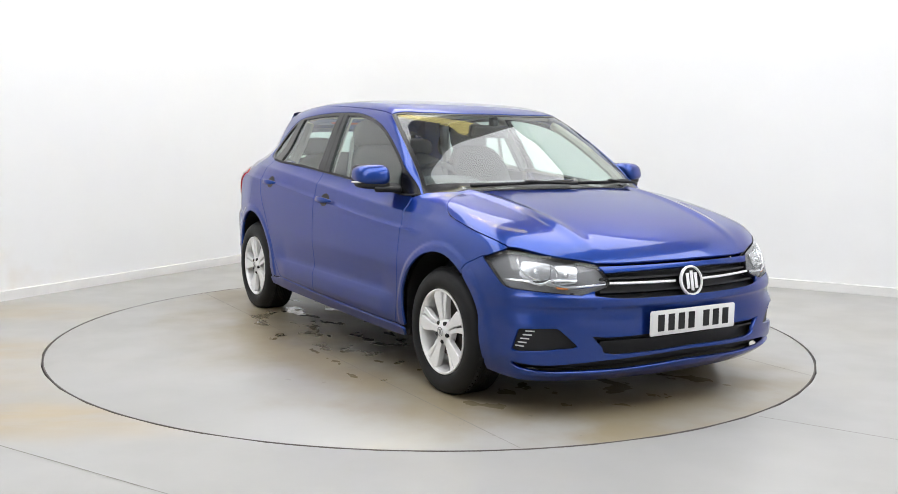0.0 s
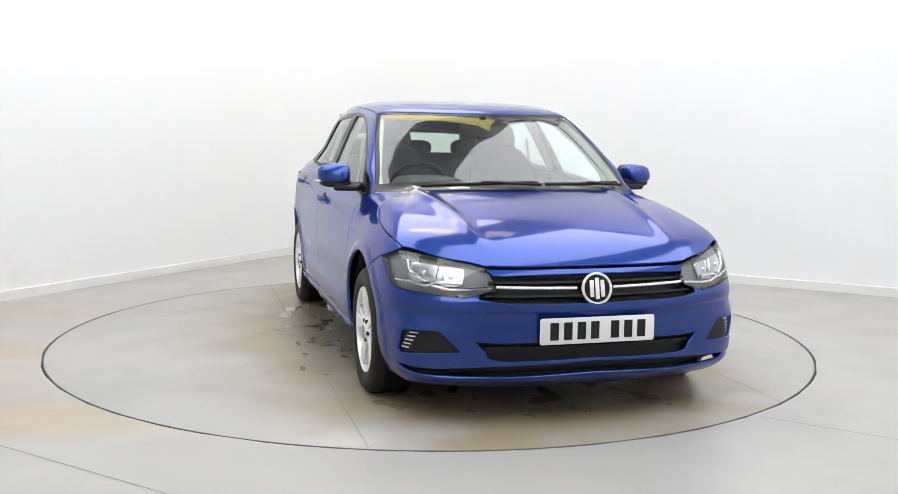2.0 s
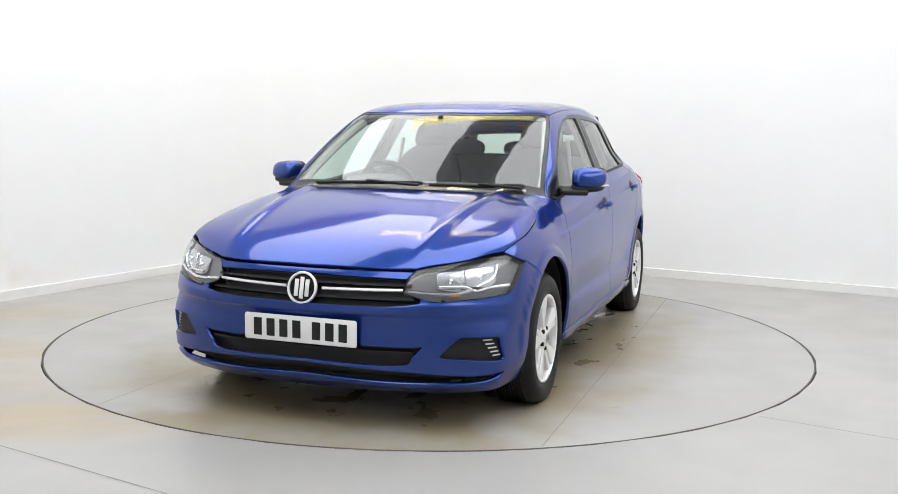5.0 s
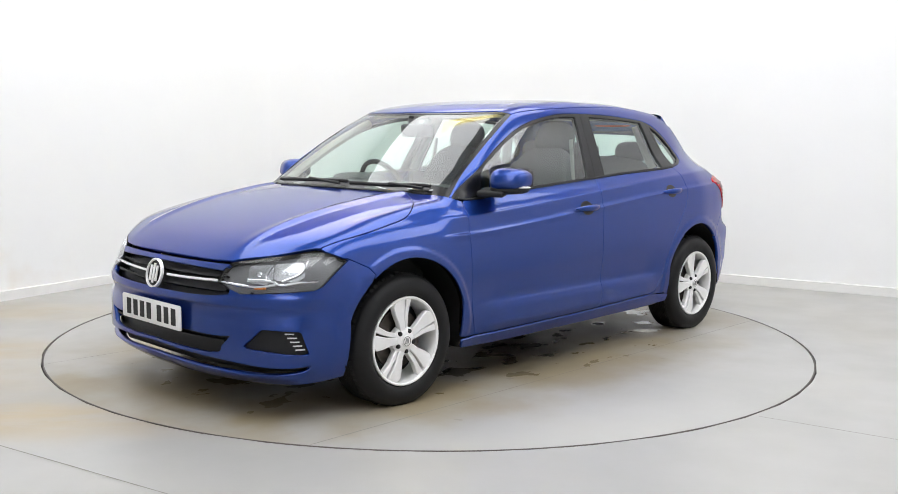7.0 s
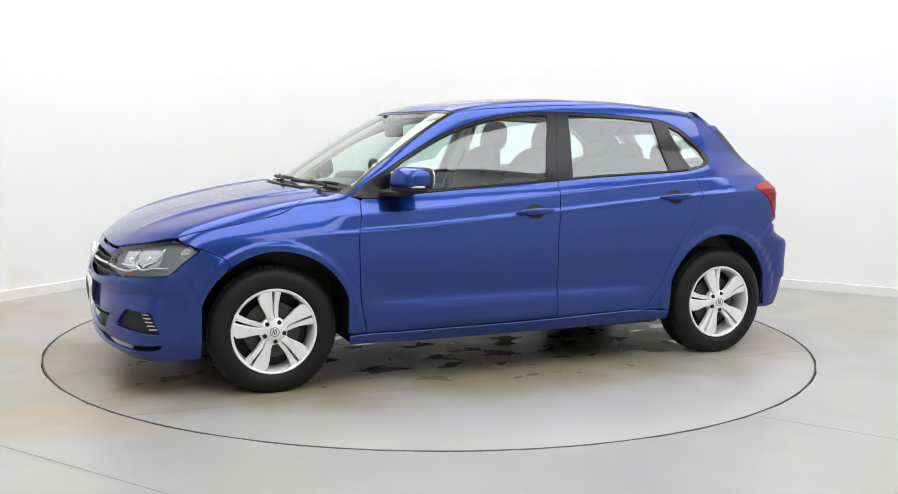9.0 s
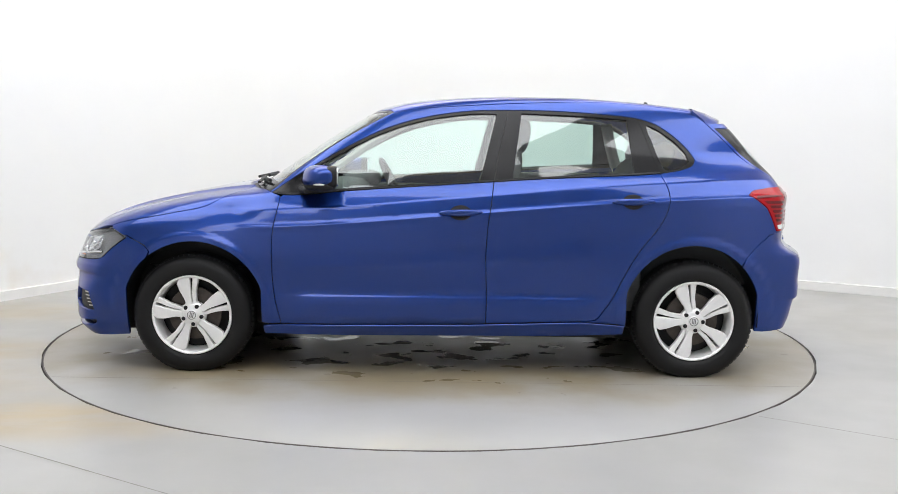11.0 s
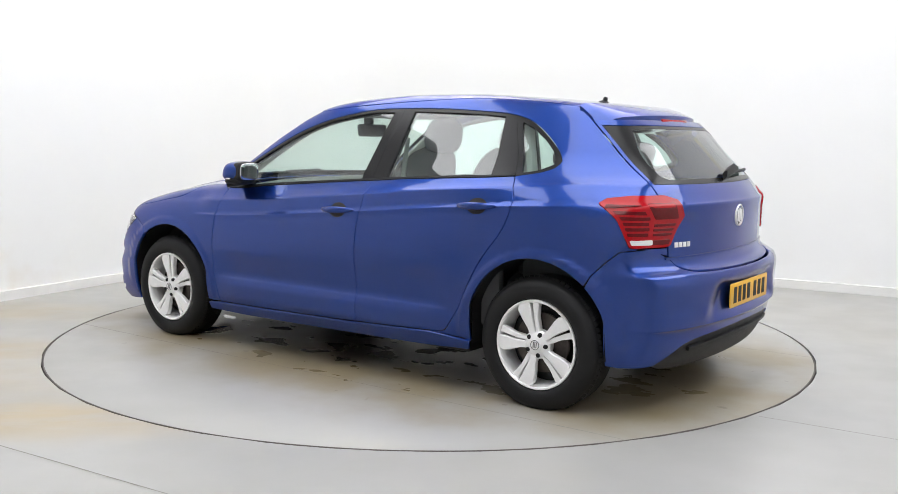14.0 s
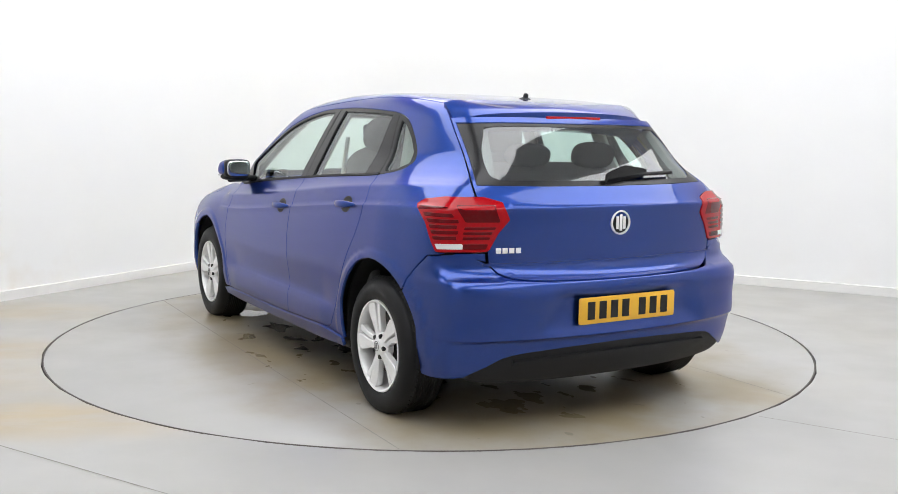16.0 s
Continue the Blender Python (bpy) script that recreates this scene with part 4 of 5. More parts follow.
# bonnet
half = closed(smooth_line([(1.979, 0), (1.972, 0.2), (1.957, 0.344), (1.930, 0.463)]), smooth_line([(1.930, 0.463), (1.832, 0.630), (1.698, 0.762)]), smooth_line(BONNET_EDGE),
              smooth_line([(1.005, 0.545), (1.06, 0.40), (1.095, 0.2), (1.105, 0)]))
panel("bonnet", TOP, closed(half, half[::-1] * [1, -1]), PAINT, car, lip=0.02, cell=0.014)
# roof
half = closed(smooth_line([(0.405, 0), (0.395, 0.2), (0.345, 0.42), (0.27, 0.583)]), smooth_line(ROOF_EDGE), smooth_line([(-1.31, 0.512), (-1.335, 0.3), (-1.345, 0)]))
panel("roof", TOP, closed(half, half[::-1] * [1, -1]), PAINT, car, gap=0.003)
# windscreen with its dark border
half = closed(smooth_line([(1.060, 0), (1.045, 0.25), (0.985, 0.54), (0.895, 0.728)]), smooth_line(SCREEN_EDGE), smooth_line([(0.27, 0.583), (0.345, 0.42), (0.395, 0.2), (0.405, 0)]))
whole = closed(half, half[::-1] * [1, -1])
screen = panel("windscreen", TOP, whole, SCREEN, car, "clear windscreen reflecting the ceiling lights", offset=-0.006, lip=0, cell=0.05)
screen_hole = inset(whole, 0.022)
screen_hole[:, 0] = np.minimum(screen_hole[:, 0], 0.985 - 0.27 * screen_hole[:, 1] ** 2)
panel("screen_border", TOP, whole, GLOSSBLACK, screen, "black printed border", holes=[screen_hole], offset=-0.004, lip=0.004, gap=0.001)
half = closed(smooth_line([(1.13, 0), (1.115, 0.22), (1.075, 0.42), (1.01, 0.56)]), smooth_line([(1.01, 0.56), (0.965, 0.63), (0.905, 0.715)]), smooth_line([(0.905, 0.715), (0.955, 0.54), (1.015, 0.25), (1.03, 0)]))
panel("cowl", TOP, closed(half, half[::-1] * [1, -1]), BLACK, car, "black plastic cowl below the windscreen", offset=-0.016, lip=0.01)
for y0, y1, x0, x1 in ((-0.50, 0.12, 0.985, 1.020), (0.16, 0.62, 1.035, 0.915)):
    q = on_skin(TOP, smooth_line([(x0 - 0.012, y0), ((x0 + x1) / 2 + 0.01, (y0 + y1) / 2), (x1 - 0.012, y1)]))
    n = skin_normal(q)
    w = tube("wiper", q + n * 0.014, 0.009, BLACK, car, "black windscreen wiper")
    tube("wiper_arm", np.array([q[len(q) // 2] + n[0] * 0.024, q[-1] + n[-1] * 0.028 + [0.05, 0, -0.02]]), 0.008, BLACK, w)

# front bumper with its openings
def nose_half(pts):
    return NOSE[1](np.asarray(pts, float))
SIDE = side_chart(1)
arch_run = on_skin(SIDE, np.array([(1.600, 0.692), (1.507, 0.648), (1.480, 0.618)] + arch(1, 50, -19)))
half = closed(nose_half(smooth_line([(1.979, 0, 0.664), (1.972, 0.2, 0.664), (1.957, 0.344, 0.664), (1.930, 0.463, 0.664)])), nose_half([(1.83, 0.62, 0.68), (1.72, 0.76, 0.69)]),
              NOSE[1](arch_run), smooth_line([NOSE[1](arch_run)[-1], (0.72, 0.166), (0.45, 0.160), (0.0, 0.160)]))
grille_half = closed(nose_half(smooth_line([(1.998, 0, 0.642), (1.991, 0.222, 0.640), (1.949, 0.475, 0.632)])), nose_half([(1.97, 0.50, 0.59)]),
                     nose_half(smooth_line([(1.983, 0.500, 0.544), (2.021, 0.36, 0.531), (2.05, 0, 0.527)])))
upper_half = closed(smooth_line([(0.0, 0.369), (0.22, 0.362), (0.37, 0.359), (0.438, 0.364)]), smooth_line([(0.438, 0.364), (0.405, 0.324), (0.355, 0.287), (0.0, 0.292)]))
lower_half = closed(smooth_line([(0.0, 0.276), (0.38, 0.260), (0.60, 0.243), (0.735, 0.250)]), smooth_line([(0.735, 0.250), (0.715, 0.228), (0.60, 0.213), (0.45, 0.209), (0.0, 0.226)]))
fog = {s: corners(NOSE[1](np.array([(1.805, 0.774, 0.400), (1.915, 0.650, 0.404), (1.957, 0.570, 0.322), (1.772, 0.788, 0.300)]) * [1, s, 1]), cut=0.10) for s in (1, -1)}
openings = {"grille": both_sides_angle(grille_half), "upper_intake": both_sides_angle(upper_half), "lower_intake": both_sides_angle(lower_half)}
bumper = panel("front_bumper", NOSE, both_sides_angle(half), PAINT, car, holes=[*openings.values(), *fog.values(), *HL_ANGLE.values()], lip=0.022, lines=level_lines((0.455, 0.478, 0.490, 0.502, 0.525, 0.540), 0.80))
for name, o in openings.items():
    back_panel = panel(name, NOSE, o, BLACK, bumper, "black plastic grille with horizontal bars", offset=-0.045, lip=0, gap=-0.025)
    lo, hi = o[:, 1].min(), o[:, 1].max()
    bars = {"grille": (0.615, 0.560), "upper_intake": (0.338,), "lower_intake": ()}[name]
    for z in bars:
        a = np.abs(o[np.abs(o[:, 1] - z) < 0.02][:, 0]).max() - 0.02
        strip("grille_bar", on_skin(NOSE, smooth_line([(-a, z), (-a / 2, z), (0, z), (a / 2, z), (a, z)])), 0.012, BLACK, bumper, offset=-0.014, thick=0.03)
for s in (1, -1):
    strip("chrome_strip", on_skin(NOSE, smooth_line([(s * 0.075, 0.588), (s * 0.2, 0.590), (s * 0.375, 0.594)])), 0.011, ALLOY, bumper, "bright silver strip", offset=0.0, thick=0.012)
    f = panel("fog_lamp_blank", NOSE, fog[s], BLACK, bumper, "black blanked fog lamp panel", offset=-0.020, lip=0, gap=-0.008)
    for k in range(5):
        z = 0.322 + 0.017 * k
        a = math.atan2(0.765, 0.90) - 0.010 * (k - 2)
        strip("vent_slot", on_skin(NOSE, smooth_line([(s * (a - 0.035), z), (s * a, z)])), 0.006, CLEAR, bumper, offset=-0.016, thick=0.004)
    for a, z in ((0.42, 0.50),):
        o = [(s * a + dx, z + dz) for dx, dz in ((-0.022, -0.022), (0.022, -0.022), (0.022, 0.022), (-0.022, 0.022))]
        if s < 0:
            panel("towing_cover", NOSE, corners(o), PAINT, bumper, offset=0.0008, lip=0.002, gap=0)


def badge(name, m, r, parent):
    """A round chrome badge: ring, dark disc and plain upright bars."""
    b = lathe(name, [(r, -0.004), (r, 0.006), (r * 0.96, 0.009), (r * 0.88, 0.009), (r * 0.85, 0.004), (r * 0.85, -0.004)], m, ALLOY, parent, "round silver badge", n=48)
    lathe("disc", [(r * 0.86, 0.001), (r * 0.5, 0.003), (0.0001, 0.004)], m, GLOSSBLACK, b, "dark disc", n=48)
    for x, lean in ((-0.36, 0), (0.36, 0), (0.0, 0)):
        h = 0.52 if x else 0.66
        slab("bar", [(-0.13 * r, -h * r), (0.13 * r, -h * r), (0.13 * r, h * r), (-0.13 * r, h * r)], 0.004, m @ Matrix.Translation((x * r, 0, 0.004)) @ pose(0, 0, 0, 0, 0, lean), ALLOY, b, bevel=0.001)
    return b


def plate(name, m, mat, parent, label):
    """A number plate with dark bars in place of its characters."""
    o = []
    for cx, cy, a0 in ((0.25, 0.0455, 0), (-0.25, 0.0455, 90), (-0.25, -0.0455, 180), (0.25, -0.0455, 270)):
        o += [(cx + 0.01 * math.cos(radians(a0 + k)), cy + 0.01 * math.sin(radians(a0 + k))) for k in (0, 30, 60, 90)]
    p = slab(name, o, 0.005, m, mat, parent, label, bevel=0.001)
    for i in range(7):
        x = -0.197 + 0.061 * i + (0.030 if i > 3 else 0)
        slab("character_bar", [(x - 0.019, -0.037), (x + 0.019, -0.037), (x + 0.019, 0.037), (x - 0.019, 0.037)], 0.0015, m @ Matrix.Translation((0, 0, 0.005)), BLACK, p, bevel=0)
    return p


badge("front_badge", Matrix.Translation((2.038, 0, 0.583)) @ pose(0, 0, 0, 0, 78, 0) @ pose(0, 0, 0, 0, 0, 90), 0.068, car)
plate("number_plate", Matrix.Translation((2.060, 0, 0.412)) @ pose(0, 0, 0, 90, 0, 90), PLATEWHITE, car, "white front number plate with dark bars")

# tailgate, rear screen, spoiler
hatch_half3 = [(-1.366, 0.535, 1.291), (-1.542, 0.570, 1.123), (-1.70, 0.613, 0.99), (-1.745, 0.607, 0.90), (-1.768, 0.602, 0.80), (-1.779, 0.597, 0.70)]
half = closed(smooth_line([(0.0, 1.300), (0.5, 1.300), (TAIL[1](np.array(hatch_half3))[0][0], 1.293)]), TAIL[1](smooth_line(hatch_half3)),
              TAIL[1](smooth_line([(-1.779, 0.597, 0.70), (-1.809, 0.55, 0.660), (-1.871, 0.445, 0.642), (-1.921, 0.139, 0.636), (-1.923, 0, 0.636)])))
glass_half = closed(smooth_line([(0.0, 1.272), (0.5, 1.272), (0.76, 1.268)]), TAIL[1](smooth_line([(-1.395, 0.516, 1.268), (-1.545, 0.548, 1.125), (-1.672, 0.585, 1.018)])),
                    TAIL[1](smooth_line([(-1.672, 0.585, 1.018), (-1.772, 0.348, 1.014), (-1.805, 0, 1.012)])))
rear_glass = both_sides_angle(glass_half)
gate = panel("tailgate", TAIL, both_sides_angle(half), PAINT, car, holes=[rear_glass, *TL_ANGLE.values()], lines=level_lines((0.918, 0.926, 0.932, 0.940), 0.50))
pane = panel("rear_screen", TAIL, rear_glass, PANE, gate, "clear green-tinted rear screen", offset=-0.004, lip=0, cell=0.05)
inner = both_sides_angle(closed(smooth_line([(0.0, 1.258), (0.5, 1.258), (0.64, 1.250)]), smooth_line([(0.64, 1.250), (0.645, 1.15), (0.60, 1.06), (0.55, 1.036)]), smooth_line([(0.55, 1.036), (0.3, 1.036), (0.0, 1.034)])))
panel("screen_border", TAIL, rear_glass, GLOSSBLACK, gate, "black printed border", holes=[inner], offset=-0.002, lip=0.003, gap=0.001)
q = on_skin(TAIL, smooth_line([(-0.02, 1.040), (0.2, 1.048), (-0.42, 1.050)][::2]))
n = skin_normal(q)
rear_wiper = tube("rear_wiper", q + n * 0.018, 0.008, BLACK, gate, "black rear wiper")
q = on_skin(TAIL, np.array([(0.03, 1.032), (-0.07, 1.046), (-0.16, 1.050), (-0.24, 1.052)]))
n = skin_normal(q)
vs = [tuple(p + m_ * h + [0, 0, w]) for p, m_, h, w0 in zip(q, n, (0.032, 0.042, 0.034, 0.026), (0.016, 0.024, 0.016, 0.010)) for w in (-w0, w0)]
vs += [tuple(p + m_ * 0.006 + [0, 0, w]) for p, m_, w0 in zip(q, n, (0.020, 0.030, 0.018, 0.010)) for w in (-w0, w0)]
fs = [f for i in range(3) for f in ((2 * i, 2 * i + 2, 2 * i + 3, 2 * i + 1), (2 * i, 8 + 2 * i, 10 + 2 * i, 2 * i + 2), (2 * i + 1, 2 * i + 3, 11 + 2 * i, 9 + 2 * i))] + [(0, 1, 9, 8), (6, 14, 15, 7)]
raw("wiper_motor_cover", vs, fs, BLACK, gate)
crease = on_skin(TAIL, smooth_line([(-0.62, 0.700), (-0.3, 0.702), (0, 0.702), (0.3, 0.702), (0.62, 0.700)]))
strip("tailgate_lip", crease, 0.010, PAINT, gate, offset=0.006, thick=0.012)
m = Matrix.Translation((-1.874, 0, 0.858)) @ pose(0, 0, 0, 90, 0, -90)
badge("rear_badge", m, 0.052, car)
for i in range(4):
    yy = 0.565 - 0.031 * i
    q = on_skin(TAIL, np.array([TAIL[1](np.array([(-1.80, yy, 0.757)]))[0]]))[0]
    n = skin_normal(q[None])[0]
    mm = Matrix.Translation(q + n * 0.001) @ Vector(n).to_track_quat("Z", "Y").to_matrix().to_4x4()
    slab("model_name_bar", [(-0.011, -0.011), (0.011, -0.011), (0.011, 0.011), (-0.011, 0.011)], 0.004, mm, ALLOY, gate, bevel=0.001)


def spoiler():
    vs, fs, rows_ = [], [], []
    ys = np.linspace(-1, 1, 33)
    for k in ys:
        y = k * 0.535
        root = -1.30 - 0.04 * (1 - k * k)
        tip = -1.415 - 0.120 * (1 - abs(k) ** 2.6)
        zr = float(on_skin(TOP, [(root, y * 0.95)])[0][2])
        zt = 1.327 - 0.022 * k * k - 0.050 * abs(k) ** 16
        th = 0.068 - 0.012 * abs(k) - 0.026 * abs(k) ** 16
        rows_.append([(root, y, zr + 0.003), ((root + tip) / 2, y, (zr + zt) / 2 + 0.010), (tip + 0.012, y, zt + 0.004), (tip, y, zt - 0.004), (tip + 0.004, y, zt - th), (tip + 0.045, y, zt - th - 0.010), (root + 0.0, y, zt - 0.09)])
    for r in rows_:
        vs += r
    w = len(rows_[0])
    for i in range(len(rows_) - 1):
        for j in range(w - 1):
            fs.append((i * w + j, i * w + j + 1, (i + 1) * w + j + 1, (i + 1) * w + j))
    fs += [tuple(range(w)), tuple((len(rows_) - 1) * w + j for j in range(w))]
    return raw("spoiler", vs, fs, PAINT, gate, "body-coloured roof spoiler")


sp = spoiler()
block("brake_light", (0.010, 0.30, 0.016), Matrix.Translation((-1.5345, 0, 1.296)) @ pose(0, 0, 0, 0, 8, 0), RED, gate, "red high-level brake lamp", bevel=0.003)
aerial = lathe("aerial", [(0.0001, 0.034), (0.009, 0.032), (0.012, 0.026), (0.012, 0.014), (0.030, 0.006), (0.036, -0.006)], Matrix.Translation((-1.155, 0, 1.388)) @ pose(0, 0, 0, 0, -12, 0), BLACK, car, "short black roof aerial base", n=20)

# rear bumper
arch_run = on_skin(SIDE, np.array([(-1.655, 0.735), (-1.60, 0.690), (-1.535, 0.625)] + arch(-1, 134, 190)))
half = closed(TAIL[1](smooth_line([(-1.923, 0, 0.634), (-1.921, 0.139, 0.634), (-1.871, 0.445, 0.640), (-1.809, 0.55, 0.658), (-1.779, 0.597, 0.70)])), TAIL[1](np.array([(-1.74, 0.68, 0.745)])),
              TAIL[1](arch_run), smooth_line([TAIL[1](arch_run)[-1], (0.80, 0.232), (0.68, 0.246)]), smooth_line([(0.68, 0.246), (0.60, 0.290), (0.50, 0.335), (0.27, 0.354), (0.0, 0.362)]))
rear_bumper = panel("rear_bumper", TAIL, both_sides_angle(half), PAINT, car, holes=list(TL_ANGLE.values()), lip=0.02, lines=level_lines((0.385, 0.396, 0.402, 0.409, 0.582, 0.605, 0.625), 0.80))
half = closed(smooth_line([(0.0, 0.366), (0.27, 0.358), (0.50, 0.339), (0.60, 0.294), (0.70, 0.246)]), smooth_line([(0.70, 0.246), (0.62, 0.212), (0.4, 0.200), (0.0, 0.198)]))
panel("rear_diffuser", TAIL, both_sides_angle(half), BLACK, rear_bumper, "black lower bumper insert", offset=-0.010, lip=0.03)
strip("diffuser_ridge", on_skin(TAIL, smooth_line([(-0.5, 0.300), (-0.25, 0.312), (0, 0.316), (0.25, 0.312), (0.5, 0.300)])), 0.02, BLACK, rear_bumper, offset=0.004, thick=0.02)
plate("number_plate", Matrix.Translation((-1.939, 0, 0.506)) @ pose(0, 0, 0, 90, 0, -90), PLATEYELLOW, car, "yellow rear number plate with dark bars")
fuel = [(-1.36 + 0.075 * math.cos(k) * (1 if abs(math.cos(k)) < 0.8 else 0.95), 0.80 + 0.075 * math.sin(k)) for k in np.linspace(0, 2 * math.pi, 40, endpoint=False)]
panel("fuel_flap", side_chart(-1), np.array(fuel), PAINT, car, offset=0.001, lip=0.003, gap=0)

# underside and lower shell
block("underbody", (3.5, 1.02, 0.10), Matrix.Translation((0.0, 0, 0.235)), BLACK, car, "dark underside", bevel=0.03)
block("front_crossmember", (0.42, 1.20, 0.30), Matrix.Translation((1.72, 0, 0.42)), BLACK, car, bevel=0.05)
block("lower_crossmember", (0.30, 1.20, 0.14), Matrix.Translation((1.735, 0, 0.235)), BLACK, car, bevel=0.03)
block("rear_silencer", (0.30, 0.95, 0.22), Matrix.Translation((-1.68, 0, 0.33)), BLACK, car, bevel=0.05)
for s in (1, -1):
    block("floor_side", (1.80, 0.30, 0.09), Matrix.Translation((0.0, s * 0.66, 0.235)), BLACK, car, bevel=0.03)
    block("bulkhead", (0.05, 0.26, 0.50), Matrix.Translation((0.88, s * 0.67, 0.55)), BLACK, car, bevel=0.02)
    block("inner_wing", (0.62, 0.10, 0.30), Matrix.Translation((1.26, s * 0.60, 0.66)), BLACK, car, bevel=0.04)


# wheels
def wheel(sx, s):
    m = Matrix.Translation((sx * WHEEL_X, s * 0.844, WHEEL_Z)) @ pose(0, 0, 0, -s * 90, 0, 0)
    w = new("wheel")
    w.parent = car
    tagged(w, "silver five-spoke alloy wheel with a black tyre")
    w.matrix_basis = m @ pose(0, 0, 0, 0, 0, {(1, 1): -14, (1, -1): 21, (-1, 1): -6, (-1, -1): 28}[(sx, s)])
    one = Matrix.Identity(4)
    tread = []
    prof = [(0.200, -0.030), (0.204, -0.004), (0.213, 0.006), (0.228, 0.012), (0.246, 0.0135), (0.266, 0.010), (0.282, 0.002), (0.2925, -0.010), (0.299, -0.022), (0.302, -0.034), (0.3032, -0.045)]
    for k in range(9):
        a = -0.050 - 0.0125 * k
        prof += [(0.3032, a), (0.3036, a - 0.009), (0.2972, a - 0.0095), (0.2972, a - 0.0120)]
    prof += [(0.3015, -0.165), (0.291, -0.180), (0.262, -0.190), (0.205, -0.180)]
    tyre = lathe("tyre", prof, one, RUBBER, w, "black tyre", n=96)
    # the tyre stands flattened on its contact patch and bulges a little above it
    up = w.matrix_basis.to_3x3().transposed() @ Vector((0, 0, 1))
    for v in tyre.data.vertices:
        h = v.co.dot(up)
        if h < -WHEEL_Z:
            v.co -= up * (h + WHEEL_Z)
        if h < -0.2:
            v.co.z += 0.006 * min(1, (-0.2 - h) / 0.07) * (1 if v.co.z > -0.09 else -1)
    for k in range(72):        # shoulder blocks of the tread
        t = pose(0, 0, 0, 0, 0, 5 * k) @ Matrix.Translation((0.2990, 0, -0.028)) @ pose(0, 0, 0, 0, -38, 0)
        if (t.translation + t.to_3x3() @ Vector((0.005, 0, 0))).dot(up) > -0.268:
            tread.append(t)
    bm = bmesh.new()
    for t in tread:
        bmesh.ops.create_cube(bm, size=1, matrix=t @ Matrix.Diagonal((0.003, 0.020, 0.030, 1)))
    tagged(part("tread", bm, RUBBER, tyre, smooth=False), kind="stuff")
    rim = lathe("rim", [(0.2005, -0.03), (0.2045, -0.003), (0.2030, 0.004), (0.1975, 0.005), (0.1915, 0.001), (0.1880, -0.010), (0.1850, -0.030), (0.1800, -0.14), (0.195, -0.17)], one, ALLOY, w, "silver alloy rim", n=72)
    lathe("brake_disc", [(0.05, -0.070), (0.052, -0.058), (0.075, -0.057), (0.135, -0.058), (0.137, -0.070)], one, BRAKE, w, "rust-tinged brake disc", n=40)
    # a flat black disc closes the rim and gives the shade between the spokes
    lathe("inner_shadow", [(0.184, -0.105), (0.10, -0.104), (0.0001, -0.104)], one, BLACK, w, "black disc standing in for the shade behind the spokes", n=40)
    lathe("hub", [(0.0001, 0.000), (0.030, 0.000), (0.052, -0.006), (0.066, -0.018), (0.068, -0.045)], one, ALLOY, w, n=40)
    cap = lathe("centre_cap", [(0.0001, 0.006), (0.022, 0.006), (0.027, 0.003), (0.028, -0.003)], one, ALLOY, w, "silver centre cap", n=32)
    lathe("cap_ring", [(0.0225, 0.006), (0.0225, 0.0075), (0.0195, 0.0075), (0.0195, 0.006)], one, LAMPGREY, w, n=32)
    for x, lean in ((-0.36, 0), (0.36, 0), (0.0, 0)):
        slab("bar", [(-0.0022, -0.014), (0.0022, -0.014), (0.0022, 0.013), (-0.0022, 0.013)], 0.002, Matrix.Translation((x * 0.02, 0, 0.005)) @ pose(0, 0, 0, 0, 0, lean), LAMPGREY, w, bevel=0)
    for k in range(5):
        a = 72 * k
        t = pose(0, 0, 0, 0, 0, a)

        def blade(o, zi, ze, name):
            bm = bmesh.new()
            vt = [bm.verts.new((x, y, zi + (ze - zi) * min(1, max(0, (x - 0.05) / 0.14)))) for x, y in o]
            vb = [bm.verts.new((x, y, zi + (ze - zi) * min(1, max(0, (x - 0.05) / 0.14)) - 0.030)) for x, y in o]
            bm.faces.new(vt)
            bm.faces.new(vb[::-1])
            n_ = len(o)
            for i in range(n_):
                bm.faces.new((vt[i], vb[i], vb[(i + 1) % n_], vt[(i + 1) % n_]))
            bmesh.ops.recalc_face_normals(bm, faces=bm.faces)
            bmesh.ops.bevel(bm, geom=bm.edges[:], offset=0.003, segments=1, affect="EDGES", profile=0.5)
            bmesh.ops.transform(bm, matrix=t, verts=bm.verts)
            return part(name, bm, ALLOY, w)
        blade([(0.040, 0.024), (0.080, 0.032), (0.130, 0.054), (0.165, 0.064), (0.194, 0.048), (0.198, -0.004), (0.150, -0.003), (0.100, -0.001), (0.045, -0.008)], -0.006, 0.001, "spoke")
        blade([(0.050, -0.010), (0.095, -0.006), (0.150, -0.012), (0.180, -0.017), (0.197, -0.014), (0.193, -0.052), (0.170, -0.044), (0.120, -0.030), (0.060, -0.026)], -0.012, -0.004, "spoke")
        bt = pose(0, 0, 0, 0, 0, a - 34) @ Matrix.Translation((0.048, 0, 0))
        lathe("wheel_bolt", [(0.0001, 0.001), (0.0085, 0.001), (0.0105, -0.003), (0.0105, -0.02)], bt, BLACK, w, n=12)
    return w


for sx in (1, -1):
    for s in (1, -1):
        wheel(sx, s)

